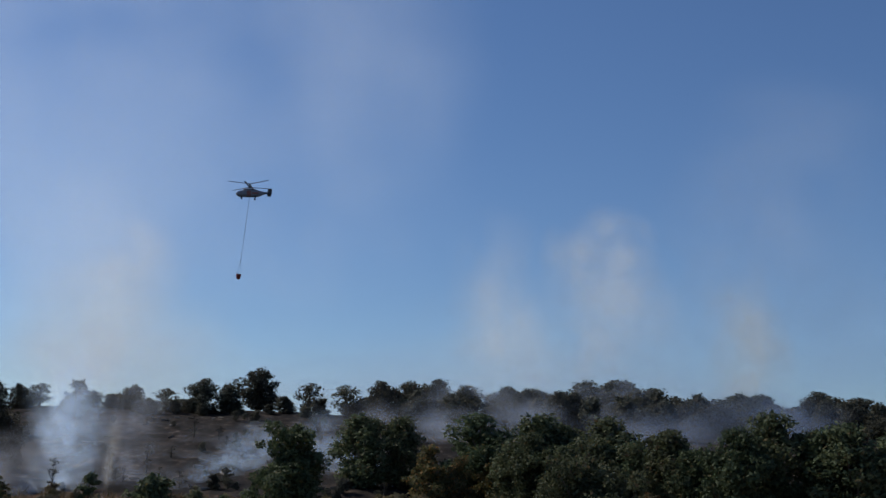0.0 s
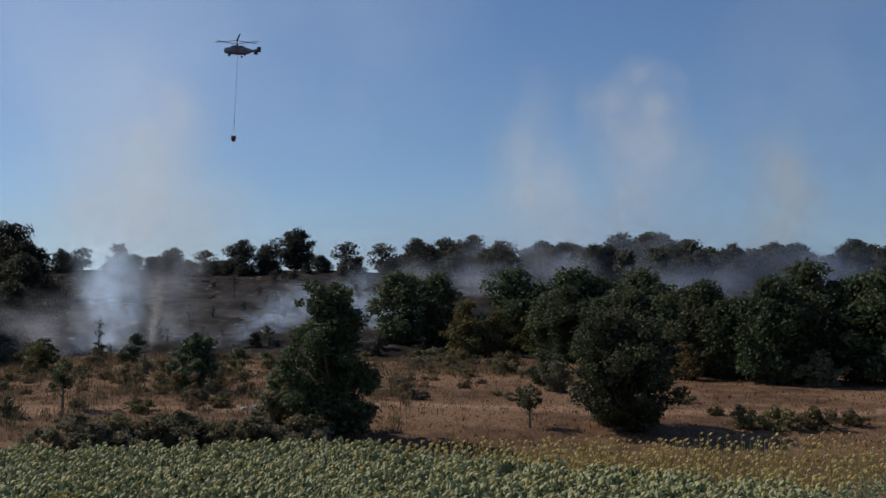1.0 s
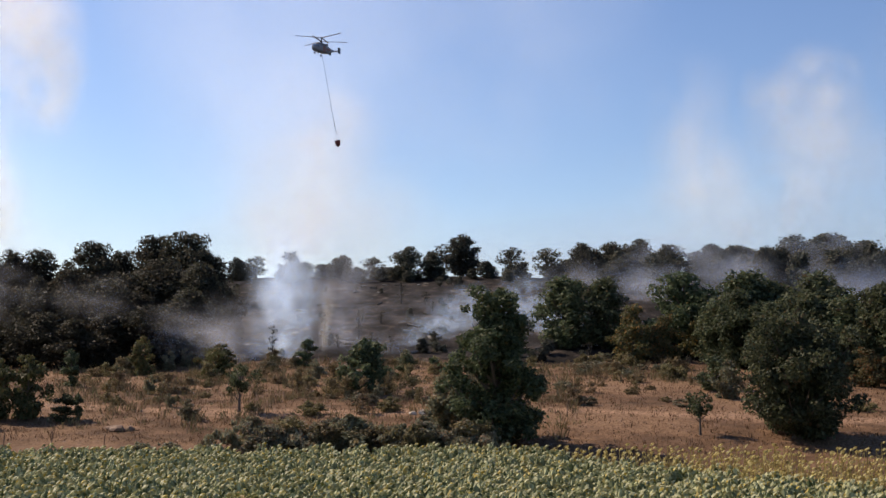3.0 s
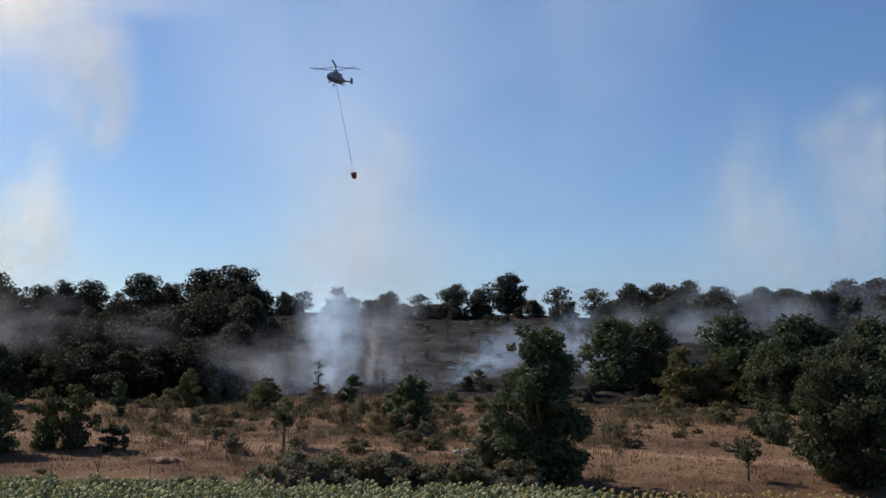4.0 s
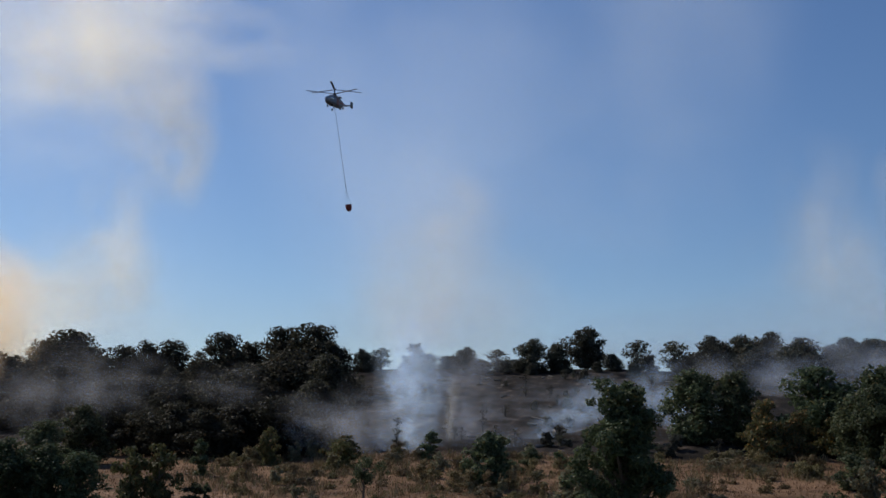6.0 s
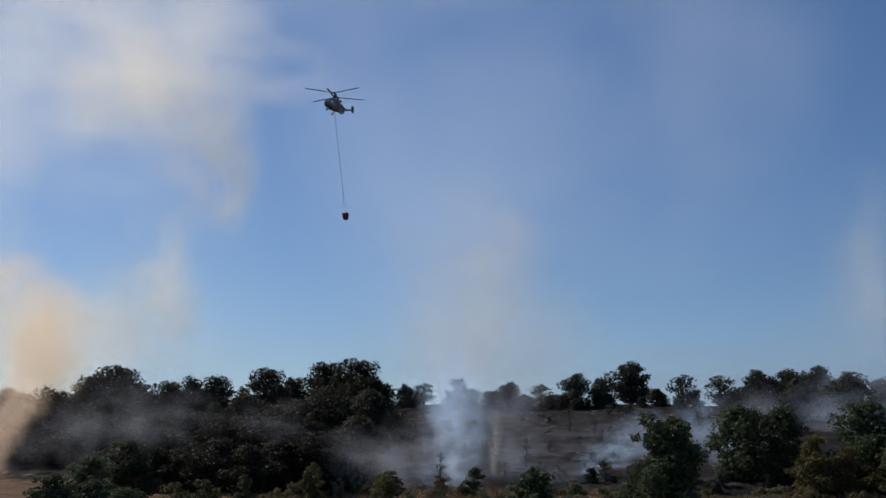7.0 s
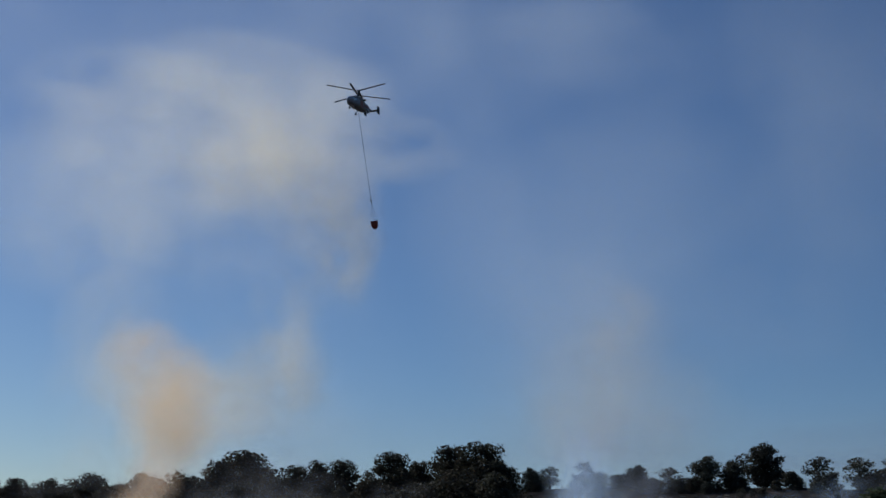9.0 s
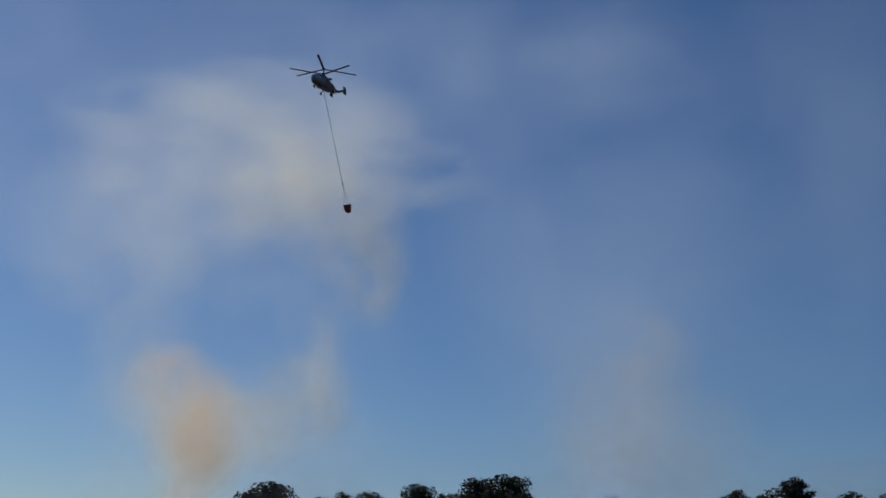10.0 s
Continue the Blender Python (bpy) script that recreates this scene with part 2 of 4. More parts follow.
def base_z(y):
    return sum(np.interp(y + o, PROFILE_Y, PROFILE_Z) for o in (-3, -1.5, 0, 1.5, 3)) / 5


def gz(x, y):
    """The ground's height."""
    z = float(base_z(y))
    hill = min(1.0, max(0.0, (y - 80) / 30))
    z += hill * 0.35 * noise.noise((x * 0.06, y * 0.08, 0.0))
    if y > 120:
        z += min(1.0, (y - 120) / 40) * 0.6 * noise.noise((x * 0.07, y * 0.13, 5.0)) + min(1.0, (y - 120) / 40) * 0.3 * noise.noise((x * 0.3, y * 0.22, 9.0))
    return z


def steps(edges):
    out = []
    for a, b, d in edges:
        out += list(np.arange(a, b, d))
    return out + [edges[-1][1]]


gx = steps([(-3000, -400, 200), (-400, -220, 12), (-220, 130, 1.75), (130, 400, 12), (400, 3000, 200)])
gy = steps([(-3000, -60, 140), (-60, 76, 4), (76, 290, 1.5), (290, 420, 6), (420, 3000, 200)])
gverts = [(x, y, gz(x, y)) for y in gy for x in gx]
nx = len(gx)
gfaces = [(j * nx + i, j * nx + i + 1, (j + 1) * nx + i + 1, (j + 1) * nx + i) for j in range(len(gy) - 1) for i in range(nx - 1)]
gmesh = mesh_of("ground", gverts, gfaces, [GROUND])
gmesh.polygons.foreach_set("use_smooth", [True] * len(gmesh.polygons))
tagged(new("ground", gmesh), "dry brown grassland rising to a burnt black hillside", "ground", kind="structure")


# ---------------------------------------------------------------- trees
def leaf_quads(rng, centers, radii, count, size, squash=0.8, out_bias=0.6, long=1.5):
    """Small folded leaf sprays on the shells of clumps: vertices and quads."""
    w = radii ** 2
    pick = rng.choice(len(centers), count, p=w / w.sum())
    d = rng.normal(size=(count, 3))
    d /= np.linalg.norm(d, axis=1)[:, None]
    r = radii[pick] * (0.35 + 0.65 * rng.random(count) ** 0.7 + 0.35 * rng.random(count) ** 4)
    c = centers[pick] + d * r[:, None] * np.array([1, 1, squash])
    nrm = d * out_bias + rng.normal(size=(count, 3)) * 0.6 + np.array([0, 0, 0.25])
    nrm /= np.linalg.norm(nrm, axis=1)[:, None]
    u = np.cross(nrm, rng.normal(size=(count, 3)))
    u /= np.linalg.norm(u, axis=1)[:, None] + 1e-9
    v = np.cross(nrm, u)
    s = (size * (0.6 + 0.8 * rng.random(count)))[:, None]
    a, b = u * s * 0.5 * long, v * s * 0.42
    q = np.stack([c - a, c + b - nrm * s * 0.12, c + a, c - b - nrm * s * 0.12], 1).reshape(-1, 3)
    return q, np.arange(count * 4).reshape(-1, 4)


SHAPES = {
    # half width of the crown at heights 0..1 of the crown
    "round": ([0.0, 0.12, 0.35, 0.6, 0.85, 1.0], [0.55, 0.85, 1.0, 0.92, 0.62, 0.2]),
    "cone": ([0.0, 0.1, 0.25, 0.5, 0.75, 0.92, 1.0], [0.55, 0.88, 1.0, 0.88, 0.62, 0.34, 0.1]),
    "oak": ([0.0, 0.15, 0.4, 0.65, 0.85, 1.0], [0.42, 0.78, 1.0, 0.92, 0.68, 0.3]),
    "tall": ([0.0, 0.2, 0.5, 0.8, 1.0], [0.6, 0.9, 1.0, 0.75, 0.25]),
    "flat": ([0.0, 0.3, 0.6, 0.85, 1.0], [0.25, 0.6, 0.95, 1.0, 0.55]),
    "spindle": ([0.0, 0.3, 0.7, 1.0], [0.75, 1.0, 0.6, 0.1]),
}


def make_tree(kind, seed, height, width, bare, shape, clumps, leaves, size, leaf_mat, bark_mat, clump=0.17, forks=9, squash=0.8):
    """One tree or shrub: a trunk with limbs, and a crown of leaf sprays in clumps. bare: share of the height without leaves."""
    rng = np.random.default_rng(seed)
    hs, ws = SHAPES[shape]
    z0, zc = height * bare, height * (1 - bare)
    boughs = max(5, clumps // 4)
    h = (np.arange(boughs) + rng.random(boughs)) / boughs
    ang = np.arange(boughs) * 2.4 + rng.normal(size=boughs) * 0.5
    reach = np.interp(h, hs, ws) * width / 2 * (0.74 + 0.36 * rng.random(boughs))
    reach = np.maximum(reach - clump * width * 0.40, 0.02 * width)
    tips = np.stack([np.cos(ang) * reach, np.sin(ang) * reach, z0 + h * zc * 0.95], 1)
    # four leafy clumps along each bough, smaller towards its tip
    along = np.tile([1.0, 0.82, 0.6, 0.32], boughs)[:, None]
    root = np.stack([0 * h, 0 * h, tips[:, 2] - 0.35 * reach], 1).repeat(4, 0)
    cen = root + (tips.repeat(4, 0) - root) * along + rng.normal(size=(boughs * 4, 3)) * width * np.array([0.08, 0.08, 0.05])
    cen[0] = (0, 0, height * 0.95)
    cen[:, 2] = np.clip(cen[:, 2], z0, height * 0.97)
    crad = width * clump * (0.45 + 0.85 * rng.random(boughs * 4)) * np.tile([0.7, 0.95, 1.1, 1.1], boughs) * np.where(cen[:, 2] > z0 + 0.8 * zc, 0.75, 1.0)
    v, q = leaf_quads(rng, cen, crad, leaves, size, squash)
    v[:, 2] = np.maximum(v[:, 2], 0.02)
    thing = new(kind)
    bm = bmesh.new()
    r0 = 0.018 * height + 0.02 * width * (1 if bare > 0.02 else 0.4)
    lean = rng.normal(size=2) * 0.02 * height
    spine = [(lean[0] * k * k, lean[1] * k * k, -0.15 + (height * 0.86 + 0.15) * k) for k in (0, 0.15, 0.35, 0.6, 0.8, 1.0)]
    tube(bm, spine, [r0 * s for s in (1.25, 1.0, 0.8, 0.5, 0.28, 0.08)], 7)
    for i in rng.permutation(boughs)[:forks]:
        tip = tips[i]
        k = max(0.12, min(0.85, tip[2] / height - 0.22))
        start = np.array([lean[0] * k * k, lean[1] * k * k, k * height * 0.86])
        midp = start * 0.45 + tip * 0.55 + np.array([0, 0, -0.05 * width])
        tube(bm, [start, midp, tip], [r0 * 0.42, r0 * 0.25, r0 * 0.07], 5)
    part("trunk", bm, bark_mat, thing)
    part("crown", mesh_of("crown", v, q, [leaf_mat]), None, thing)
    return thing


SIZES = {}
USED = {}


def template(key, *args, **kw):
    """How a kind of tree is made: the first one is built where it is first planted, the others are copies."""
    SIZES[key] = (args, kw)


def plant(key, x, y, height, width, label, category, group, turn=None, sink=0.05):
    """Sets one tree of a kind on the ground, scaled to its height and width."""
    args, kw = SIZES[key]
    h, w = args[2], args[3]
    sx, sz = width / w, height / h
    turn = random.uniform(0, 360) if turn is None else turn
    m = pose(x, y, gz(x, y) - sink, 0, 0, turn) @ Matrix.Diagonal((sx, sx, sz, 1))
    if key in USED:
        thing = copy_thing(USED[key], m)
    else:
        thing = USED[key] = make_tree(*args, **kw)
    thing.matrix_basis = m
    for k in ("label", "category", "group"):
        if k in thing:
            del thing[k]
    return tagged(thing, label, category, group)


template("lone", "oak_tree", 11, 11.4, 6.9, 0.07, "cone", 220, 26000, 0.20, OAK_LEAF, BARK, clump=0.105, forks=40)
template("oak", "oak_tree", 12, 9.1, 8.6, 0.10, "oak", 180, 26000, 0.20, OAK_LEAF, BARK, clump=0.11, forks=36)
template("small", "sapling", 13, 3.3, 3.2, 0.40, "flat", 28, 1100, 0.16, OAK_LEAF, BARK, clump=0.12, forks=14)
for i, (shape, mat) in enumerate((("round", OAK_LEAF), ("tall", OAK_LEAF), ("round", OAK_LEAF))):
    template("wood" + "abcd"[i], "oak_tree", 20 + i, 10.5, 8.0, 0.08, shape, 84, 9000, 0.30, mat, BARK, clump=0.165, forks=14)
template("turn", "oak_tree", 30, 6.5, 6.5, 0.1, "round", 40, 4500, 0.27, YELLOW_LEAF, BARK, clump=0.165)
for i, shape in enumerate(("round", "tall", "flat")):
    template("dark" + "abc"[i], "oak_tree", 40 + i, 10.0, 9.0, 0.12, shape, 84, 9000, 0.28, SCORCHED_LEAF, CHAR, clump=0.165, forks=14)
template("ridgea", "ridge_tree", 50, 7.5, 7.5, 0.05, "round", 96, 5600, 0.30, RIDGE_LEAF, CHAR, clump=0.165, forks=12)
template("ridgeb", "ridge_tree", 51, 7.5, 6.5, 0.16, "tall", 88, 4800, 0.30, RIDGE_LEAF, CHAR, clump=0.165, forks=14)
template("ridgec", "ridge_tree", 52, 7.0, 6.0, 0.2, "tall", 80, 1100, 0.32, RIDGE_LEAF, CHAR, clump=0.13, forks=30)
template("ridged", "ridge_tree", 53, 6.0, 4.5, 0.1, "cone", 72, 2200, 0.34, RIDGE_LEAF, CHAR, clump=0.165)
template("barea", "burnt_tree", 60, 5.0, 2.2, 0.3, "tall", 34, 160, 0.18, SCORCHED_LEAF, CHAR, clump=0.14, forks=34)
template("busha", "bush", 70, 3.5, 4.0, 0.0, "round", 36, 2600, 0.20, BRUSH_LEAF, BARK, clump=0.15)
template("bushb", "bush", 71, 3.5, 3.6, 0.0, "tall", 36, 2600, 0.20, PALE_LEAF, BARK, clump=0.15)
template("bushc", "bush", 72, 3.5, 3.8, 0.0, "round", 30, 1500, 0.18, DRY_LEAF, BARK, clump=0.165, forks=20)
template("bushd", "bush", 73, 4.5, 4.2, 0.03, "round", 44, 3600, 0.22, OAK_LEAF, BARK, clump=0.165)
template("juniper", "juniper", 80, 3.9, 2.4, 0.0, "spindle", 40, 2600, 0.16, OAK_LEAF, BARK, clump=0.16)
template("mound", "bramble", 90, 1.6, 4.0, 0.0, "round", 46, 2600, 0.16, DRY_LEAF, BARK, clump=0.10, forks=20, squash=0.6)
template("mounddark", "bramble", 91, 1.6, 4.0, 0.0, "round", 46, 2800, 0.16, BRUSH_LEAF, BARK, clump=0.10, forks=16, squash=0.6)

plant("lone", -8.5, 86.1, 11.5, 8.0, "tall dense dark green tree standing alone behind the sunflower field", "tree", "", 40)
plant("oak", 13.5, 90.1, 9.4, 9.3, "broad dark green oak casting its shadow on dry grass", "tree", "", 10)
plant("small", 6.5, 90.6, 3.3, 2.7, "small thin dark sapling on the dry grass", "sapling", "", 70)
plant("small", -31.8, 97.6, 4.1, 3.2, "small bare-stemmed tree with a grey-green crown", "tree", "", 200)

for x, y, h, w in [(-6.2, 160.9, 9.7, 7.8), (-1.1, 160.7, 9.6, 6.6), (9.2, 157.2, 10.8, 8.8), (16.8, 151.1, 11.5, 8.9), (20.4, 153.4, 10.4, 7.5),
                   (23.7, 143.8, 11.6, 9.9), (28.0, 129.0, 10.4, 7.0), (25.3, 132.3, 8.9, 5.9), (30.1, 125.7, 8.5, 5.0), (33.5, 120.7, 11.0, 6.7),
                   (38.3, 124.2, 12.6, 8.2), (42.5, 122.3, 10.9, 8.2), (45.1, 119.2, 11.5, 8.7), (49.2, 118.1, 10.9, 8.7), (32.1, 126.7, 5.4, 5.7)]:
    plant("wood" + random.choice("aabbcc"), x, y, h * 1.02, w * 1.2, "dense dark green oak at the wood's edge", "tree", "oaks of the green wood")
for x, y, h, w in [(2.6, 151.2, 6.8, 7.0), (6.3, 151.1, 5.6, 4.8), (10.5, 154.4, 5.7, 5.6)]:
    plant("turn", x, y, h, w, "low tree with yellow and orange turning leaves", "tree", "turning trees")

RIDGE_LEFT = [(-84.8, 256.8, 4.9, 5.0, "a"), (-82.3, 262.9, 4.9, 5.4, "c"), (-73.0, 259.4, 5.9, 5.5, "d"), (-70.8, 264.1, 3.3, 5.3, "c"), (-66.0, 264.5, 2.9, 6.0, "a"),
              (-59.5, 253.3, 5.4, 5.3, "b"), (-55.6, 252.3, 3.2, 5.0, "a"), (-55.6, 268.7, 5.0, 5.6, "c"), (-45.4, 257.2, 6.9, 7.9, "a"), (-39.7, 256.7, 6.2, 5.1, "b"),
              (-35.0, 271.9, 9.7, 9.1, "b"), (-28.1, 261.4, 3.7, 4.1, "d"), (-23.0, 268.7, 6.8, 6.8, "c"), (-14.4, 261.5, 6.5, 7.4, "c"), (-9.5, 264.8, 4.3, 6.4, "a"), (-51.9, 268.0, 2.6, 5.3, "a")]
RIDGE_RIGHT = [(-6.0, 255.0, 7.7, 7.4, "a"), (-0.2, 264.7, 7.7, 7.7, "b"), (5.8, 269.4, 8.2, 7.6, "a"), (12.9, 262.5, 7.0, 7.9, "c"), (22.1, 266.8, 6.4, 7.8, "a"),
               (27.7, 265.4, 6.3, 9.1, "a"), (32.0, 253.3, 6.1, 6.2, "b"), (40.6, 267.2, 8.7, 10.5, "a"), (46.4, 263.8, 9.3, 12.4, "b"), (52.5, 258.0, 7.6, 11.5, "a"),
               (58.0, 252.6, 6.5, 7.6, "a"), (67.1, 269.3, 5.5, 8.1, "a"), (72.6, 261.5, 6.4, 11.9, "a"), (80.4, 266.4, 7.2, 8.8, "b"), (88.5, 269.6, 4.5, 8.3, "c"),
               (94.2, 266.3, 7.7, 10.3, "a"), (103.6, 270.4, 6.7, 11.3, "a"), (108.3, 259.9, 5.8, 10.9, "b")]
RIDGE_WORDS = {"a": "smoke-greyed round tree on the burnt ridge", "b": "smoke-greyed tree with bare stems and a flat crown on the ridge",
               "c": "thin half-bare scorched tree on the burnt ridge", "d": "narrow pointed dark tree on the burnt ridge"}
for x, y, h, w, k in RIDGE_LEFT + RIDGE_RIGHT:
    plant("ridge" + k, x, y, h * 1.05, w * (1.15 if x < -6 else 1.3), RIDGE_WORDS[k], "tree", "trees along the ridge")

rr = random.Random(31)
for i in range(64):
    y = rr.uniform(226, 256)
    x = rr.uniform(-0.01, 0.47) * y
    k = rr.choice("aabbcd")
    plant("ridge" + k, x, y, rr.uniform(5.5, 8.2), rr.uniform(5.5, 8.0), RIDGE_WORDS[k], "tree", "trees along the ridge")

FOREST_BACK = [(-130.6, 208.5, 12.5, 13.8), (-128.7, 198.0, 11.0, 9.2), (-112.2, 190.5, 9.0, 7.5), (-115.5, 202.0, 10.0, 5.9), (-110.5, 203.5, 10.0, 6.2),
               (-105.9, 206.0, 10.5, 7.0), (-96.8, 206.5, 12.0, 9.4), (-94.4, 213.0, 10.0, 6.8), (-88.4, 214.5, 12.5, 9.0), (-80.4, 210.5, 13.5, 11.5), (-75.8, 212.5, 9.0, 6.0)]
FOREST_FAR = [(-191.3, 210.5, 7.0, 7.2), (-183.7, 212.0, 6.5, 5.4), (-175.4, 208.0, 5.5, 5.3), (-167.4, 207.0, 8.0, 9.0), (-160.5, 208.0, 6.0, 6.4), (-160.2, 215.0, 8.0, 6.2), (-198.7, 208.0, 7.0, 8.4)]
FOREST_MID = [(-102.6, 160.0, 9.1, 10.1), (-87.1, 150.0, 8.1, 8.4), (-89.4, 162.0, 7.5, 9.0), (-79.3, 155.0, 7.7, 8.4), (-83.2, 172.0, 8.5, 8.3), (-72.4, 158.0, 8.3, 9.7), (-71.9, 168.0, 8.1, 9.7), (-68.9, 172.0, 9.7, 11.2), (-60.9, 168.0, 9.9, 9.1), (-56.6, 152.0, 7.9, 8.6), (-58.1, 140.0, 6.2, 8.1), (-61.4, 137.0, 5.9, 8.0), (-70.2, 136.0, 5.8, 7.0), (-75.1, 138.0, 4.9, 6.8), (-80.2, 137.0, 5.2, 5.4), (-56.5, 166.0, 6.9, 5.1), (-55.8, 144.0, 5.3, 6.0), (-64.5, 134.0, 5.3, 5.8), (-114.0, 165.0, 9.8, 11.7), (-124.8, 170.0, 8.8, 12.3)]
for x, y, h, w in FOREST_BACK + FOREST_FAR:
    plant("dark" + random.choice("aab"), x, y, h * 1.05, w * 1.35, "dark scorched oak standing in drifting smoke", "tree", "oaks of the smoking wood")
for x, y, h, w in FOREST_MID:
    plant("dark" + random.choice("aab"), x, y, h * 1.2, w * 1.25, "dark scorched oak standing in drifting smoke", "tree", "oaks of the smoking wood")

rf = random.Random(77)
for i in range(26):
    y = rf.uniform(150, 205)
    x = -rf.uniform(0.36, 0.70) * y
    plant("dark" + rf.choice("aab"), x, y, rf.uniform(5.5, 8.0), rf.uniform(6, 9), "dark scorched oak standing in drifting smoke", "tree", "oaks of the smoking wood")
for i in range(16):
    y = rf.uniform(140, 200)
    x = -rf.uniform(0.72, 0.98) * y
    plant("dark" + rf.choice("aab"), x, y, rf.uniform(4.5, 6.5), rf.uniform(5, 8), "dark scorched oak standing in drifting smoke", "tree", "oaks of the smoking wood")
for i in range(12):
    x, y = rf.uniform(12, 47), rf.uniform(130, 150)
    if x > 0.36 * y:
        x -= 8
    plant("wood" + rf.choice("abc"), x, y, rf.uniform(7, 9.5), rf.uniform(6, 8), "dense dark green oak at the wood's edge", "tree", "oaks of the green wood")
# charred scrub on the burnt slope
for i in range(105):
    y = rf.uniform(150, 248)
    x = rf.uniform(-0.30 * y, 0.03 * y)
    s = rf.uniform(0.35, 1.0)
    plant(rf.choice(["ridgec", "ridged", "barea"]), x, y, 2.4 * s, 2.4 * s, "small charred scrub on burnt ground", "scrub", "charred scrub on the slope")
# low scrub between the trees of the ridge
for i in range(60):
    x, y = rf.uniform(-88, 115), rf.uniform(250, 266)
    s = rf.uniform(0.5, 1.0) if x < -6 else rf.uniform(0.8, 1.5)
    plant("ridge" + rf.choice("aad"), x, y, 4.0 * s, 5.2 * s, "low scorched scrub on the burnt ridge", "scrub", "scrub along the ridge")
for key, x, y, h, w in [("wooda", -56.8, 88.7, 5.6, 5.1), ("woodb", -54.0, 89.3, 5.0, 4.6), ("bushb", -50.9, 92.0, 5.1, 3.8), ("bushb", -48.7, 92.9, 5.3, 4.1),
                        ("wooda", -74.8, 123.6, 6.9, 6.7), ("woodc", -77.1, 119.2, 5.4, 6.2), ("bushb", -53.5, 128.5, 4.5, 3.5), ("bushb", -44.4, 127.5, 3.3, 4.1),
                        ("busha", -53.2, 136.0, 2.3, 2.5), ("wooda", -60.2, 87.9, 6.1, 5.7), ("woodc", -59.2, 89.5, 4.5, 4.7)]:
    plant(key, x, y, h, w, "leafy yellow-green bush on dry grass" if key == "bushb" else "rounded dark green tree at the meadow's edge", "bush" if key[0] == "b" else "tree", "bushes below the smoking wood")
for x, y, h, w in [(-55.2, 114.0, 3.9, 2.6), (-44.0, 92.4, 2.3, 1.2), (-57.9, 170.9, 3.6, 1.7), (-45.0, 92.2, 2.3, 3.0), (-22.4, 126.8, 3.0, 2.8), (-37.1, 139.9, 3.5, 2.9)]:
    plant("juniper", x, y, h, w, "small dense dark juniper on dry grass", "juniper", "junipers")
for key, x, y, h, w in [("bushd", -23.5, 110.2, 5.6, 5.2), ("bushb", -45.1, 130.7, 3.5, 5.0), ("bushc", -27.2, 112.7, 3.0, 2.4), ("busha", -12.6, 89.5, 4.6, 4.2),
                        ("bushd", 10.2, 120.0, 3.6, 4.4), ("turn", 25.9, 124.6, 3.8, 4.3), ("busha", 37.9, 118.3, 3.5, 5.4), ("bushd", -13.5, 159.4, 2.5, 4.6), ("busha", 10.6, 111.9, 3.5, 3.3)]:
    plant(key, x, y, h, w, "leafy bush on the dry slope", "bush", "bushes on the slope")
for x, y, h, w in [(-41.5, 140.0, 4.9, 2.0), (-40.4, 161.5, 5.2, 1.8), (-37.7, 171.9, 4.4, 2.2)]:
    plant("barea", x, y, h, w, "thin bare charred tree among smoke", "burnt tree", "charred saplings")
for x, y, h, w in [(23.1, 91.2, 1.6, 3.2), (25.6, 90.8, 1.7, 4.1), (28.8, 91.1, 1.6, 4.2), (31.9, 92.5, 1.2, 2.8), (21.1, 103.8, 0.8, 3.1), (22.1, 96.4, 0.7, 1.9)]:
    plant("mound", x, y, h, w, "low brown bramble mound on dry grass", "bramble", "brambles by the oak")

for x, y, h, w in [(-1.2, 152.7, 1.1, 2.5), (-3.3, 145.8, 1.5, 3.8), (6.0, 150.5, 1.2, 2.8), (-2.0, 152.7, 0.9, 4.1), (6.0, 133.4, 1.4, 2.6),
                   (-0.2, 138.9, 1.4, 3.9), (7.6, 152.5, 1.2, 3.5), (2.5, 151.2, 1.1, 2.4), (7.2, 131.8, 1.2, 2.8), (7.3, 139.9, 1.5, 3.9),
                   (2.4, 144.9, 1.2, 3.1), (-2.1, 148.5, 1.4, 2.3), (-3.4, 138.9, 1.0, 3.3), (2.0, 147.3, 1.6, 2.6), (1.2, 150.9, 1.3, 2.8),
                   (0.4, 135.6, 1.0, 3.3), (7.9, 152.2, 0.8, 2.7), (5.5, 138.8, 0.9, 2.9), (-1.9, 144.0, 0.7, 3.6), (6.6, 129.7, 1.4, 4.1)]:
    plant("mounddark" if h < 1.2 else "mound", x, y, h, w, "pale tangled bramble on the brown slope", "bramble", "brambles on the slope")
plant("bushc", 12.3, 151.9, 3.4, 4.6, "dark leafless thicket below the green wood", "bush", "bushes on the slope")

# brush along the far edge of the field
rs = random.Random(5)
for i in range(62):
    x = -44 + i * 0.58 + rs.uniform(-0.5, 0.5)
    y = 82.3 + 0.17 * min(0.0, x + 8) + rs.uniform(-0.8, 4.0)
    low = 0.45 if x < -27 else 1.0
    if x < -27 and rs.random() < 0.5:
        continue
    key = rs.choice(["mounddark", "mounddark", "mounddark", "mound", "busha", "bushc"])
    plant(key, x, y, low * (rs.uniform(1.3, 2.2) if key[0] == "m" else rs.uniform(2.0, 3.0)), low * rs.uniform(2.6, 5.0), "grey-green scrub along the field's edge", "scrub", "scrub along the field")
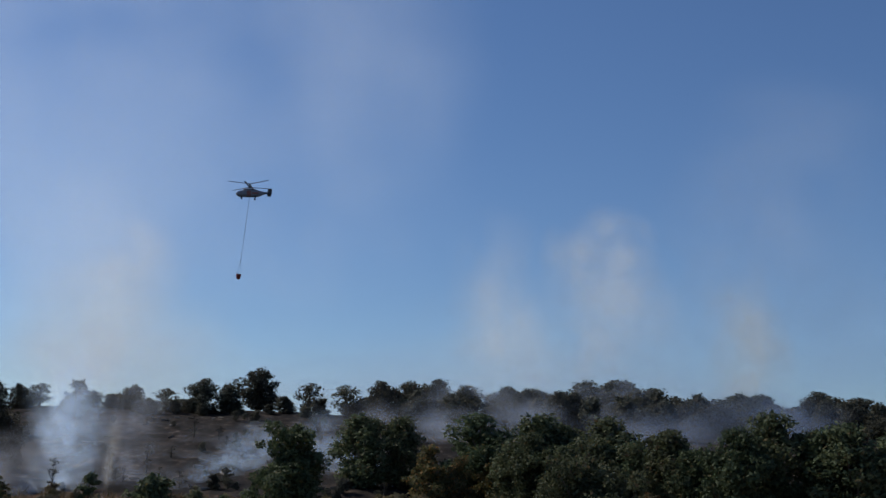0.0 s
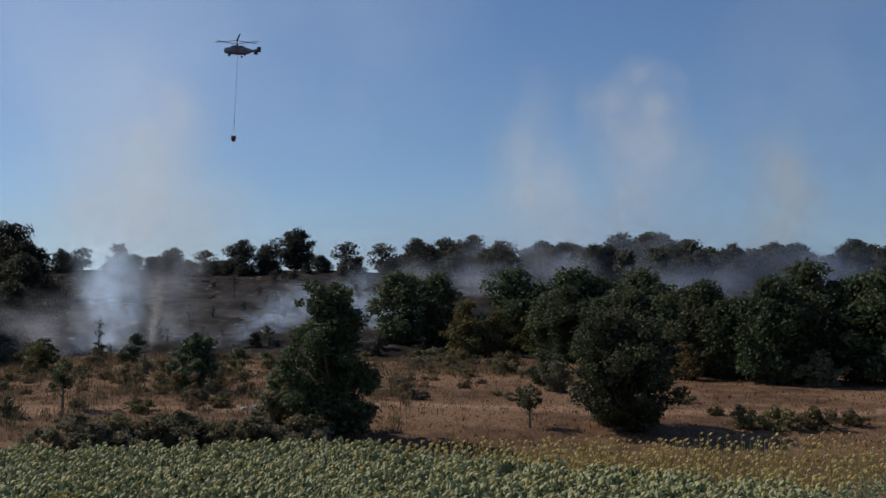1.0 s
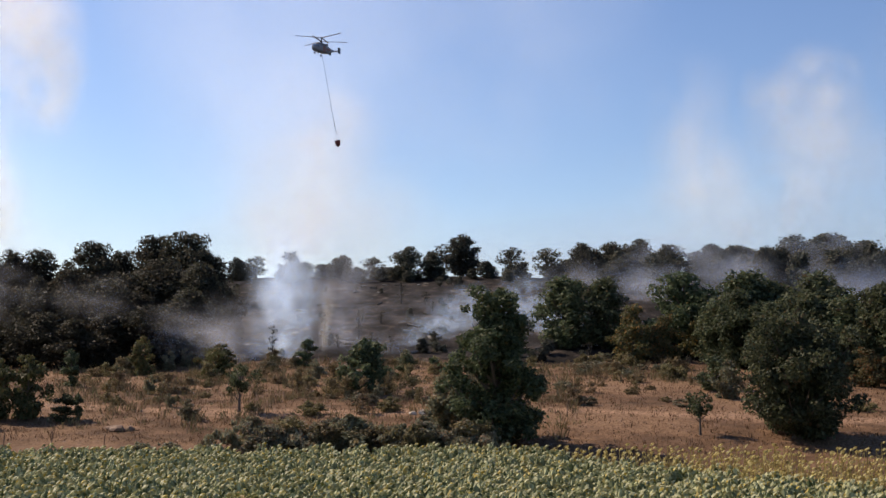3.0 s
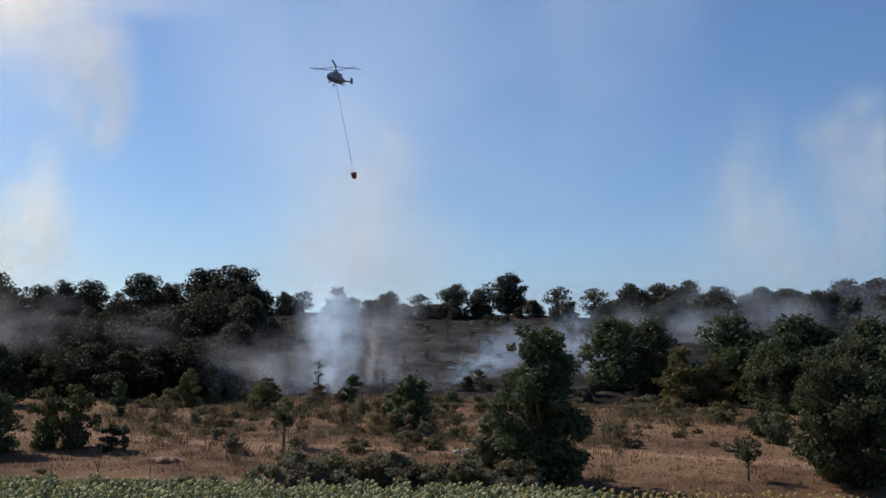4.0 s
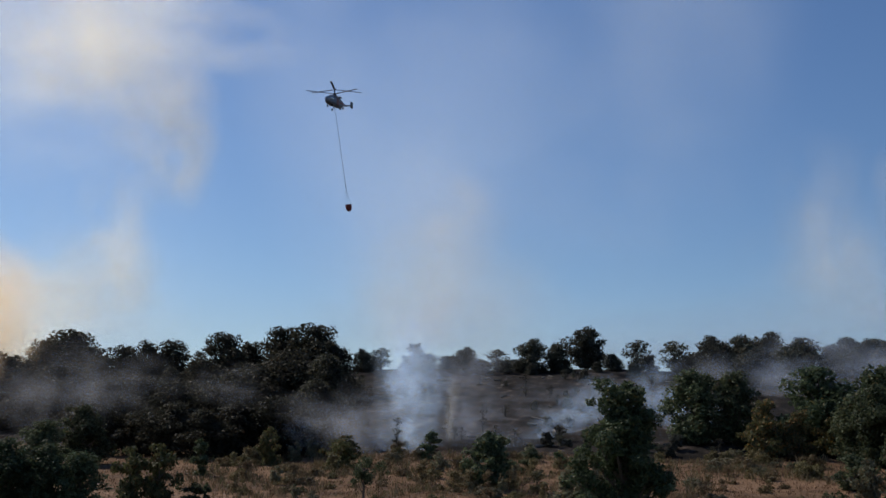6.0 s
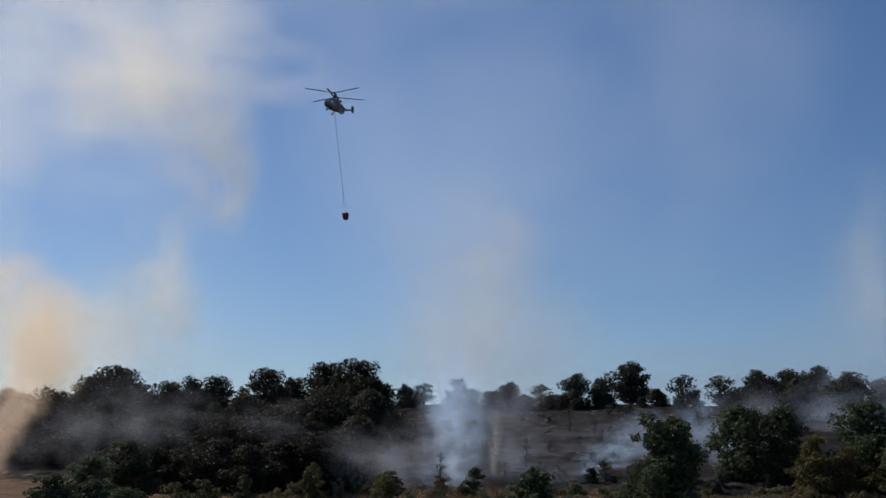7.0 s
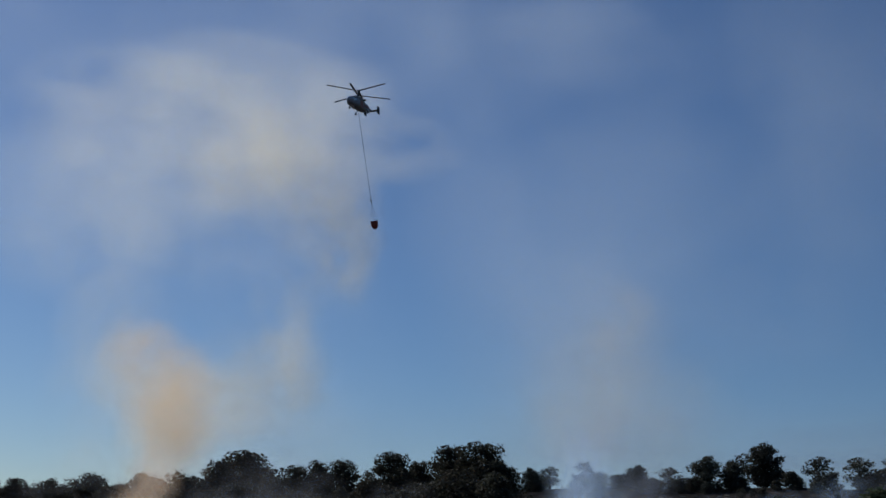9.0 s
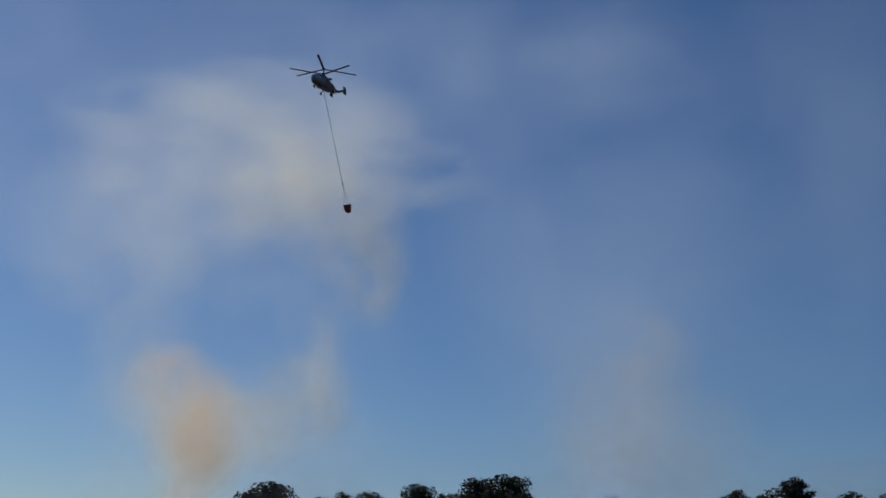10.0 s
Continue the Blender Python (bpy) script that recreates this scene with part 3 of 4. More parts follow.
# scattered dry bushes on the slope
for i in range(170):
    x, y = rs.uniform(-66, -9), rs.uniform(93, 146)
    if x < -0.47 * y or (y < 102 and rs.random() < 0.6):
        continue
    key = rs.choice(["bushc", "bushc", "mound", "busha", "mounddark", "mound", "bushc"])
    s = rs.uniform(0.4, 1.1)
    plant(key, x, y, s * (1.0 if key[0] == "m" else 2.1), s * (3.0 if key[0] == "m" else 2.3), "low dry bush on the brown slope", "bush", "dry bushes on the slope")
for i in range(26):
    x, y = rs.uniform(-6, 12), rs.uniform(104, 142)
    key = rs.choice(["bushc", "mound", "mound", "mounddark"])
    s = rs.uniform(0.5, 1.0)
    plant(key, x, y, s * (0.9 if key[0] == "m" else 1.8), s * 2.6, "low dry bush on the brown slope", "bush", "dry bushes on the slope")


# ---------------------------------------------------------------- field, grass and weeds: stuff
def blades(rng, px, py, height, width, per, spread):
    """Tufts of bent blades at the places px, py."""
    n = len(px)
    x = np.repeat(px, per) + rng.normal(size=n * per) * spread
    y = np.repeat(py, per) + rng.normal(size=n * per) * spread
    z = np.array([gz(a, b) for a, b in zip(x, y)]) - 0.03
    h = np.repeat(height, per) * (0.6 + 0.6 * rng.random(n * per))
    ang = rng.random(n * per) * np.pi * 2
    dx, dy = np.cos(ang), np.sin(ang)
    lean = h * (0.15 + 0.4 * rng.random(n * per))
    w = width * (0.7 + 0.6 * rng.random(n * per))
    base = np.stack([x, y, z], 1)
    side = np.stack([-dy * w, dx * w, 0 * w], 1)
    tip = base + np.stack([dx * lean, dy * lean, h], 1)
    midp = base + np.stack([dx * lean * 0.35, dy * lean * 0.35, h * 0.6], 1)
    v = np.stack([base - side, base + side, midp + side * 0.7, tip, midp - side * 0.7], 1).reshape(-1, 3)
    return v, np.arange(len(v)).reshape(-1, 5)


rng = np.random.default_rng(8)
n = 15000
px, py = rng.uniform(-75, 48, n), 84 + 68 * rng.random(n) ** 1.3
v, q = blades(rng, px, py, 0.10 + 0.28 * rng.random(n) ** 3, 0.03, 4, 0.25)
tagged(new("dry_grass", mesh_of("dry_grass", v, q, [GRASS])), "short dry brown grass covering the slope", "grass", kind="stuff")

n = 1500
px, py = rng.uniform(-66, 14, n), 88 + 60 * rng.random(n)
keep = (px > -0.5 * py) & ((px < -3) | (py > 124))
px, py = px[keep], py[keep]
v, q = blades(rng, px, py, 0.35 + 0.7 * rng.random(len(px)) ** 2, 0.03, 14, 0.35)
tagged(new("tall_dry_grass", mesh_of("tall_dry_grass", v, q, [TUFT])), "taller olive and tan grass tufts on the slope", "grass", kind="stuff")


def sunflower(rng, dry):
    """One plant about 1.6 m high: stem, drooping leaves, hanging head. Vertices, quads and each quad's material."""
    vs, fs, ms = [], [], []

    def quad(a, b, c, d, m):
        k = len(vs)
        vs.extend([a, b, c, d])
        fs.append((k, k + 1, k + 2, k + 3))
        ms.append(m)

    h = 1.45 + 0.25 * rng.random()
    w = 0.022
    for a in (0, math.pi / 2):
        c, s = math.cos(a) * w, math.sin(a) * w
        quad((-c, -s, 0), (c, s, 0), (c, s, h), (-c, -s, h), 0)
    for i in range(5 if dry else 26):
        a = i * 2.4 + rng.random() * 0.8
        z = h * (0.55 + 0.42 * (i + rng.random()) / 26) if not dry else h * (0.2 + 0.6 * rng.random())
        L = (0.15 + 0.20 * rng.random()) * (0.7 if dry else 1.0)
        wd = L * (0.40 if not dry else 0.26)
        drop = L * (0.35 + 0.6 * rng.random()) if not dry else L * 1.0
        d, s = np.array([math.cos(a), math.sin(a), 0]), np.array([-math.sin(a), math.cos(a), 0])
        o = np.array([0, 0, z]) + d * 0.1
        m1 = o + d * L * 0.5 + np.array([0, 0, 0.03])
        e = o + d * L - np.array([0, 0, drop])
        # two halves folded along the midrib
        k = len(vs)
        vs.extend(tuple(p) for p in (o, m1 - s * wd - (0, 0, 0.28 * L), e, m1 + s * wd - (0, 0, 0.28 * L), m1 + (0, 0, 0.1 * L)))
        fs.extend([(k, k + 1, k + 2, k + 4), (k, k + 4, k + 2, k + 3)])
        ms.extend([0, 0])
    a = rng.normal() * 0.5 - 0.4
    d = np.array([math.cos(a), math.sin(a), 0.0])
    s = np.array([-d[1], d[0], 0.0])
    up = np.array([0, 0, 1.0])
    nrm = d * 0.7 - up * 0.7
    t = np.cross(nrm, s)
    c = np.array([0, 0, h]) + d * 0.14
    R = (0.12 if dry else 0.12) + 0.05 * rng.random()
    k = len(vs)
    ring = [c + (s * math.cos(u) + t * math.sin(u)) * R + nrm * 0.05 for u in np.arange(8) * math.pi / 4]
    inner = [c + (s * math.cos(u) + t * math.sin(u)) * R * 0.45 - nrm * 0.03 for u in np.arange(8) * math.pi / 4]
    for i in range(8):
        j = (i + 1) % 8
        quad(tuple(ring[i]), tuple(ring[j]), tuple(inner[j]), tuple(inner[i]), 1)
    quad(tuple(inner[0]), tuple(inner[2]), tuple(inner[4]), tuple(inner[6]), 1)
    return np.array(vs), np.array(fs), np.array(ms)


def crop(name, places, dry, label):
    rng = np.random.default_rng(21 + dry)
    kinds = [sunflower(rng, dry) for _ in range(14)]
    allv, allf, allm, base = [], [], [], 0
    pick = rng.integers(0, len(kinds), len(places))
    for (x, y, s), k in zip(places, pick):
        v, f, m = kinds[k]
        a = rng.normal() * 0.35
        c, sn = math.cos(a) * s, math.sin(a) * s
        z0 = base_z(y)
        allv.append(np.stack([v[:, 0] * c - v[:, 1] * sn + x + v[:, 2] * 0.04 * rng.normal(), v[:, 0] * sn + v[:, 1] * c + y, v[:, 2] * s + z0], 1))
        allf.append(f + base)
        allm.append(m)
        base += len(v)
    me = mesh_of(name, np.concatenate(allv), np.concatenate(allf), [SUNFLOWER_DRY if dry else SUNFLOWER_LEAF, DRY_HEAD if dry else SUNFLOWER_HEAD])
    me.polygons.foreach_set("material_index", np.concatenate(allm).astype(np.int32))
    return tagged(new(name, me), label, "sunflowers", kind="stuff")


green, dry = [], []
for row_y in np.arange(33.0, 84.0, 0.86):
    for x in np.arange(-48, 40, 0.50):
        x = x + rng.normal() * 0.07
        y = row_y + rng.normal() * 0.06
        if abs(x) > 0.44 * y + 14 and x > 0 or x < -0.62 * y - 4:
            continue
        edge = np.interp(x, [-10, 11, 20, 40], [81, 63, 54, 40]) + 2.5 * noise.noise((x * 0.15, y * 0.15, 2.0))
        far = 79 + (0.20 * x if x < 0 else 0.12 * x)
        if y > far + 0.8 * noise.noise((x * 0.3, 0, 0)):
            continue
        if x > 5 and y < 33 + (x - 5) * 1.5 + 1.5 * noise.noise((x * 0.4, y * 0.4, 7.0)):
            continue
        if y < edge:
            green.append((x, y, 0.74 + 0.50 * rng.random()))
        elif rng.random() < (0.95 if x < 12 else 0.6):
            dry.append((x, y, 0.8 + 0.25 * rng.random()))
crop("sunflower_field", green, 0, "ripening sunflowers with drooping heads and pale green leaves")
crop("dry_sunflower_rows", dry, 1, "withered golden-brown sunflower stalks with dried heads")

# weeds on the near side of the field
n = 520
px = rng.uniform(-16, 12, n)
py = 29 + 5.0 * rng.random(n)
v, q = blades(rng, px, py, 0.9 + 0.8 * rng.random(n), 0.008, 12, 0.3)
tagged(new("dry_weeds", mesh_of("dry_weeds", v, q, [DRY_WEED])), "thin rusty dry weed stalks before the field", "weeds", kind="stuff")
n = 3200
px = np.concatenate([rng.uniform(-16, 26, n // 4), rng.uniform(4, 26, 3 * n // 4)])
py = 29 + 4.5 * rng.random(n) + np.maximum(0, px - 4) * rng.random(n) * 1.5
tall = 0.7 + 0.5 * rng.random(n) + np.clip((px - 1) * 0.10, 0, 1.4) * rng.random(n)
cen = np.stack([px, py, np.array([gz(a, b) for a, b in zip(px, py)]) + tall * 0.7], 1)
v, q = leaf_quads(rng, cen, 0.25 + 0.35 * rng.random(n), 170000, 0.10, 1.5, 0.4, 1.8)
tagged(new("weeds", mesh_of("weeds", v, q, [WEED])), "tangled grey-green weeds before the field", "weeds", kind="stuff")
template("nearbush", "bush", 95, 3.3, 2.9, 0.0, "round", 90, 9000, 0.10, TWIG_LEAF, BARK, clump=0.12, forks=40)
plant("nearbush", -11.9, 37.0, 3.3, 4.4, "grey-green bush at the near edge of the field", "bush", "")


# ---------------------------------------------------------------- stones, stump, log and posts
STONE = rough_material("pale_stone", (0.30, 0.24, 0.18), (0.50, 0.43, 0.34), 5.0)
DEADWOOD = rough_material("dead_wood", (0.10, 0.06, 0.04), (0.26, 0.16, 0.10), 7.0)


def lump(name, x, y, sx, sy, sz, seed, mat, label, category, group=""):
    """A broken stone or clod."""
    bm = bmesh.new()
    bmesh.ops.create_icosphere(bm, subdivisions=2, radius=1.0)
    for vert in bm.verts:
        c = vert.co.copy()
        vert.co = c * (1 + 0.35 * noise.noise(c * 1.3 + Vector((seed, 0, 0))))
        vert.co = Vector((vert.co.x * sx, vert.co.y * sy, max(-0.15, vert.co.z) * sz))
    me = bpy.data.meshes.new(name)
    bm.to_mesh(me)
    bm.free()
    me.materials.append(mat)
    ob = new(name, me)
    ob.location = (x, y, gz(x, y) + 0.02)
    return tagged(ob, label, category, group)


for i, (x, y, k) in enumerate([(-15.7, 97.6, 0.5), (-16.6, 97.4, 0.38), (-15.0, 98.2, 0.32)]):
    lump("stone", x, y, k, k * 0.8, k * 0.7, i * 3.1, STONE, "pale broken stone lying in dry grass", "stone", "stones on the slope")
bm = bmesh.new()
tube(bm, [(0, 0, -0.1), (0, 0, 0.15), (0.03, 0, 0.55), (0.05, 0, 0.75)], [0.36, 0.27, 0.22, 0.2], 9)
me = bpy.data.meshes.new("stump")
bm.to_mesh(me)
bm.free()
me.materials.append(CHAR)
stump = tagged(new("stump", me), "dark cut tree stump on the slope", "stump")
stump.location = (-15.4, 100.7, gz(-15.4, 100.7))
for i, (dx, k) in enumerate(((0.0, 0.55), (0.9, 0.4), (-0.8, 0.35))):
    lump("earth_clod", -38.7 + dx, 88.2 + 0.3 * i, k * 1.3, k, k * 0.8, 20 + i * 2.3, DEADWOOD, "reddish-brown heap of cut wood and earth", "heap", "heaps by the field")
for i, (x, y, h) in enumerate([(-40.8, 81.6, 1.3), (-37.0, 82.2, 1.0), (-44.5, 81.5, 1.1), (-3.7, 96.6, 1.3)]):
    bm = bmesh.new()
    tube(bm, [(0, 0, -0.2), (0.02, 0, h * 0.6), (0.05, 0.02, h)], [0.05, 0.045, 0.035], 7)
    me = bpy.data.meshes.new("post")
    bm.to_mesh(me)
    bm.free()
    me.materials.append(DEADWOOD)
    ob = tagged(new("post", me), "thin weathered wooden stake in dry grass", "post", "stakes by the field")
    ob.location = (x, y, gz(x, y))


ASH = rough_material("ash_grey_wood", (0.09, 0.08, 0.07), (0.26, 0.23, 0.20), 4.0)


def fallen_log(x, y, long, thick, turn, mat, label):
    """A crooked burnt trunk lying on the slope."""
    a = radians(turn)
    ends = [(x + math.cos(a) * long * k, y + math.sin(a) * long * k) for k in (-0.5, -0.2, 0.15, 0.5)]
    z0 = gz(x, y)
    bm = bmesh.new()
    tube(bm, [(px - x, py - y, gz(px, py) - z0 + thick * 0.7) for px, py in ends], [thick, thick * 0.9, thick * 0.75, thick * 0.4], 7)
    me = bpy.data.meshes.new("fallen_log")
    bm.to_mesh(me)
    bm.free()
    me.materials.append(mat)
    log = tagged(new("fallen_log", me), label, "log", "logs on the burnt slope")
    log.location = (x, y, z0)


rl = random.Random(14)
for i in range(70):
    y = rl.uniform(152, 246)
    x = rl.uniform(-0.30, 0.02) * y
    pale = rl.random() < 0.55
    fallen_log(x, y, rl.uniform(0.8, 3.0), rl.uniform(0.12, 0.3), rl.uniform(-80, 80), ASH if pale else CHAR,
               "ash-white fallen trunk on the burnt slope" if pale else "charred black fallen trunk on the burnt slope")


def swallow():
    """A small dark bird with spread wings, about 0.3 m across."""
    bird = tagged(new("bird"), "small dark bird gliding across the sky", "bird")
    bm = bmesh.new()
    tube(bm, [(0.09, 0, 0), (0.06, 0, 0.005), (0, 0, 0), (-0.07, 0, 0), (-0.13, 0, 0)], [0.008, 0.022, 0.028, 0.018, 0.006], 8)
    part("body", bm, CHAR, bird)
    for side in (-1, 1):
        bm = bmesh.new()
        vs = [bm.verts.new(c) for c in ((0.05, side * 0.02, 0.0), (0.03, side * 0.09, 0.03), (-0.05, side * 0.18, 0.015), (-0.03, side * 0.08, 0.025), (-0.03, side * 0.02, 0.0))]
        bm.faces.new(vs)
        bmesh.ops.solidify(bm, geom=bm.faces[:], thickness=0.006)
        part("wing", bm, CHAR, bird)
    return bird


BIRD = swallow()
BIRD_WAY = [(0.0, (-17.0, 107.9, 20.5)), (1.0, (-31.6, 99.5, 19.1)), (2.0, (-47.0, 90.0, 19.0)), (3.0, (-66.0, 84.0, 22.0)), (4.0, (-82.0, 88.0, 26.0)), (4.8, (-88.0, 97.0, 29.0)),
            (5.6, (-82.0, 105.0, 32.0)), (6.3, (-74.0, 103.0, 33.0)), (7.0, (-67.3, 95.9, 34.0)), (7.6, (-66.0, 86.0, 36.0)), (8.4, (-72.0, 76.0, 38.0)), (10.0, (-90.0, 60.0, 38.0))]


# ---------------------------------------------------------------- helicopter
PAINT = rough_material("grey_paint", (0.16, 0.17, 0.20), (0.22, 0.23, 0.26), 1.2, 0.4, 0.0, 0.05)
STRIPE = rough_material("red_paint", (0.20, 0.07, 0.05), (0.27, 0.10, 0.07), 1.2, 0.45, 0.0, 0.05)
METAL = rough_material("dark_metal", (0.04, 0.04, 0.045), (0.09, 0.09, 0.095), 3.0, 0.45, 0.6, 0.05)
RUBBER = rough_material("rubber", (0.02, 0.02, 0.02), (0.04, 0.04, 0.04), 4.0, 0.9, 0.0, 0.05)
BUCKET = rough_material("bucket_fabric", (0.17, 0.03, 0.025), (0.25, 0.05, 0.04), 2.0, 0.7, 0.0, 0.1)


def glass_material():
    m = Nodes("cockpit_glass")
    p = m.add("ShaderNodeBsdfPrincipled", Roughness=0.05)
    m.put(p.inputs["Base Color"], (0.35, 0.42, 0.5, 1))
    m.put(p.inputs["Metallic"], 0.7)
    return m.done(p.outputs[0])


GLASS = glass_material()


def blade_mesh():
    bm = bmesh.new()
    box(bm, 0.5, 7.95, -0.27, 0.27, -0.035, 0.035, 0.02)
    for vert in bm.verts:
        if vert.co.x > 4:
            vert.co.z += 0.12
    me = bpy.data.meshes.new("blade")
    bm.to_mesh(me)
    bm.free()
    me.materials.append(METAL)
    return me


def helicopter():
    """A coaxial twin-rotor helicopter, nose towards +x, wheels at z 0."""
    heli = tagged(new("helicopter"), "grey coaxial twin-rotor firefighting helicopter with twin tail fins", "helicopter")
    bm = bmesh.new()
    loft(bm, [(5.2, 1.75, 0.12, 0.15), (5.0, 1.7, 0.55, 0.6), (4.4, 1.7, 0.95, 0.95), (3.4, 1.75, 1.12, 1.15), (2.0, 1.8, 1.2, 1.22), (-0.5, 1.8, 1.2, 1.22),
              (-2.2, 1.85, 1.1, 1.12), (-3.4, 2.0, 0.75, 0.8), (-4.4, 2.15, 0.42, 0.45), (-5.9, 2.3, 0.28, 0.3)], 18)
    part("fuselage", bm, PAINT, heli)
    bm = bmesh.new()
    loft(bm, [(2.9, 3.05, 0.4, 0.2), (2.4, 3.1, 0.85, 0.42), (1.0, 3.15, 0.95, 0.5), (-0.6, 3.1, 0.9, 0.45), (-2.2, 2.9, 0.5, 0.25)], 14)
    part("engine_cowling", bm, PAINT, heli)
    bm = bmesh.new()
    loft(bm, [(5.12, 2.0, 0.35, 0.3), (4.6, 2.1, 0.85, 0.55), (3.7, 2.15, 1.14, 0.62), (3.3, 2.15, 1.16, 0.6)], 16)
    part("windscreen", bm, GLASS, heli, "pale reflecting cockpit glazing")
    for s in (-1, 1):
        bm = bmesh.new()
        box(bm, 0.2, 1.6, s * 1.19 - 0.03, s * 1.19 + 0.03, 0.8, 2.6)
        part("cabin_door", bm, STRIPE, heli, "red-brown cabin door")
        bm = bmesh.new()
        box(bm, -2.4, -0.1, s * 1.2 - 0.03, s * 1.2 + 0.03, 1.5, 2.1)
        part("stripe", bm, STRIPE, heli, "red-brown stripe")
        bm = bmesh.new()
        tube(bm, [(-0.2, s * 0.75, 3.2), (-0.7, s * 1.1, 3.25), (-0.9, s * 1.3, 3.25)], [0.2, 0.22, 0.22], 10)
        part("exhaust", bm, METAL, heli)
        fin = bmesh.new()
        box(fin, -6.9, -5.5, s * 1.75 - 0.06, s * 1.75 + 0.06, 1.45, 3.25, 0.05)
        part("tail_fin", fin, METAL, heli)
        for x0, name, track in ((3.3, "nose_gear", 0.7), (-1.3, "main_gear", 1.65)):
            bm = bmesh.new()
            tube(bm, [(x0, s * track * 0.7, 1.0), (x0, s * track, 0.35)], [0.09, 0.07], 8)
            leg = part(name, bm, METAL, heli)
            bm = bmesh.new()
            tube(bm, [(x0, s * track - 0.12, 0.33), (x0, s * track - 0.09, 0.33), (x0, s * track + 0.09, 0.33), (x0, s * track + 0.12, 0.33)], [0.2, 0.33, 0.33, 0.2], 14)
            part("wheel", bm, RUBBER, leg)
    bm = bmesh.new()
    box(bm, -6.5, -5.4, -1.75, 1.75, 2.2, 2.32, 0.04)
    part("tailplane", bm, PAINT, heli)
    bm = bmesh.new()
    tube(bm, [(0.6, 0, 3.3), (0.6, 0, 4.1), (0.6, 0, 5.45)], [0.3, 0.2, 0.14], 10)
    part("mast", bm, METAL, heli)
    rotors = []
    blade = blade_mesh()
    for name, z in (("upper_rotor", 5.3), ("lower_rotor", 4.1)):
        bm = bmesh.new()
        tube(bm, [(0, 0, -0.18), (0, 0, -0.1), (0, 0, 0.12), (0, 0, 0.18)], [0.2, 0.42, 0.42, 0.2], 12)
        rotor = part(name, bm, METAL, heli)
        rotor.location = (0.6, 0, z)
        for k in range(3):
            b = new("blade", blade)
            b.parent = rotor
            b.matrix_basis = pose(0, 0, 0, 0, 0, 120 * k)
        rotors.append(rotor)
    return heli, rotors


def water_bucket():
    """The sling below the helicopter: its hook is the origin, and it hangs down -z."""
    sling = tagged(new("water_bucket"), "red fabric firefighting bucket hanging on a long line under the helicopter", "water bucket")
    bm = bmesh.new()
    part("long_line", tube(bm, [(0, 0, 0.3), (0, 0, -10), (0, 0, -21.5)], [0.05, 0.05, 0.05], 6), METAL, sling)
    bm = bmesh.new()
    part("hook", tube(bm, [(0, 0, -21.4), (0, 0, -21.6), (0, 0, -22.0), (0, 0, -22.2)], [0.06, 0.16, 0.16, 0.06], 8), METAL, sling)
    for k in range(6):
        a = k * math.pi / 3
        bm = bmesh.new()
        part("strop", tube(bm, [(0, 0, -22.1), (0.85 * math.cos(a), 0.85 * math.sin(a), -26.6)], [0.012, 0.012], 4), METAL, sling)
    bm = bmesh.new()
    rings = [(0.85, -26.6), (0.86, -27.0), (0.8, -27.7), (0.62, -28.3), (0.3, -28.55)]
    tube(bm, [(0, 0, z) for _, z in rings], [r for r, _ in rings], 18)
    part("bucket", bm, BUCKET, sling)
    return sling


HELI, ROTORS = helicopter()
SLING = water_bucket()
# seconds, rotor head, turn of the line of sight, angle between heading and line of sight, lean of the sling
FLIGHT = [(0, (-58.0, 390.0, 112.6), -8.5, 88, (-0.100, 0.164)), (0.5, (-63.2, 383.3, 111.4), -9.4, 82, (-0.093, 0.164)), (1, (-69.2, 375.4, 109.6), -10.4, 74, (-0.056, 0.168)),
          (2, (-77.6, 355.9, 105.6), -11.9, 52, (0.04, 0.185)), (2.5, (-82.3, 345.4, 104.7), -13.4, 42, (0.103, 0.203)), (4, (-93.5, 319.6, 101.8), -16.3, 28, (0.187, 0.235)),
          (4.5, (-96.7, 311.1, 101.6), -17.3, 25, (0.180, 0.240)), (5, (-99.7, 303.5, 101.9), -18.2, 25, (0.153, 0.242)), (5.5, (-102.4, 294.8, 102.0), -19.1, 27, (0.133, 0.245)),
          (7, (-110.3, 267.9, 106.5), -22.4, 29, (0.058, 0.262)), (7.5, (-112.6, 258.0, 108.7), -23.6, 30, (0.052, 0.276)), (8, (-114.9, 249.0, 111.1), -24.8, 30, (0.035, 0.288)),
          (8.5, (-117.6, 239.5, 113.7), -26.1, 30, (0.045, 0.312)), (9, (-119.4, 228.9, 116.3), -27.6, 30, (0.052, 0.336)), (9.5, (-121.9, 218.9, 118.7), -29.1, 31, (0.068, 0.366)),
          (10, (-125.0, 208.0, 121.7), -31.0, 31, (0.095, 0.403))]


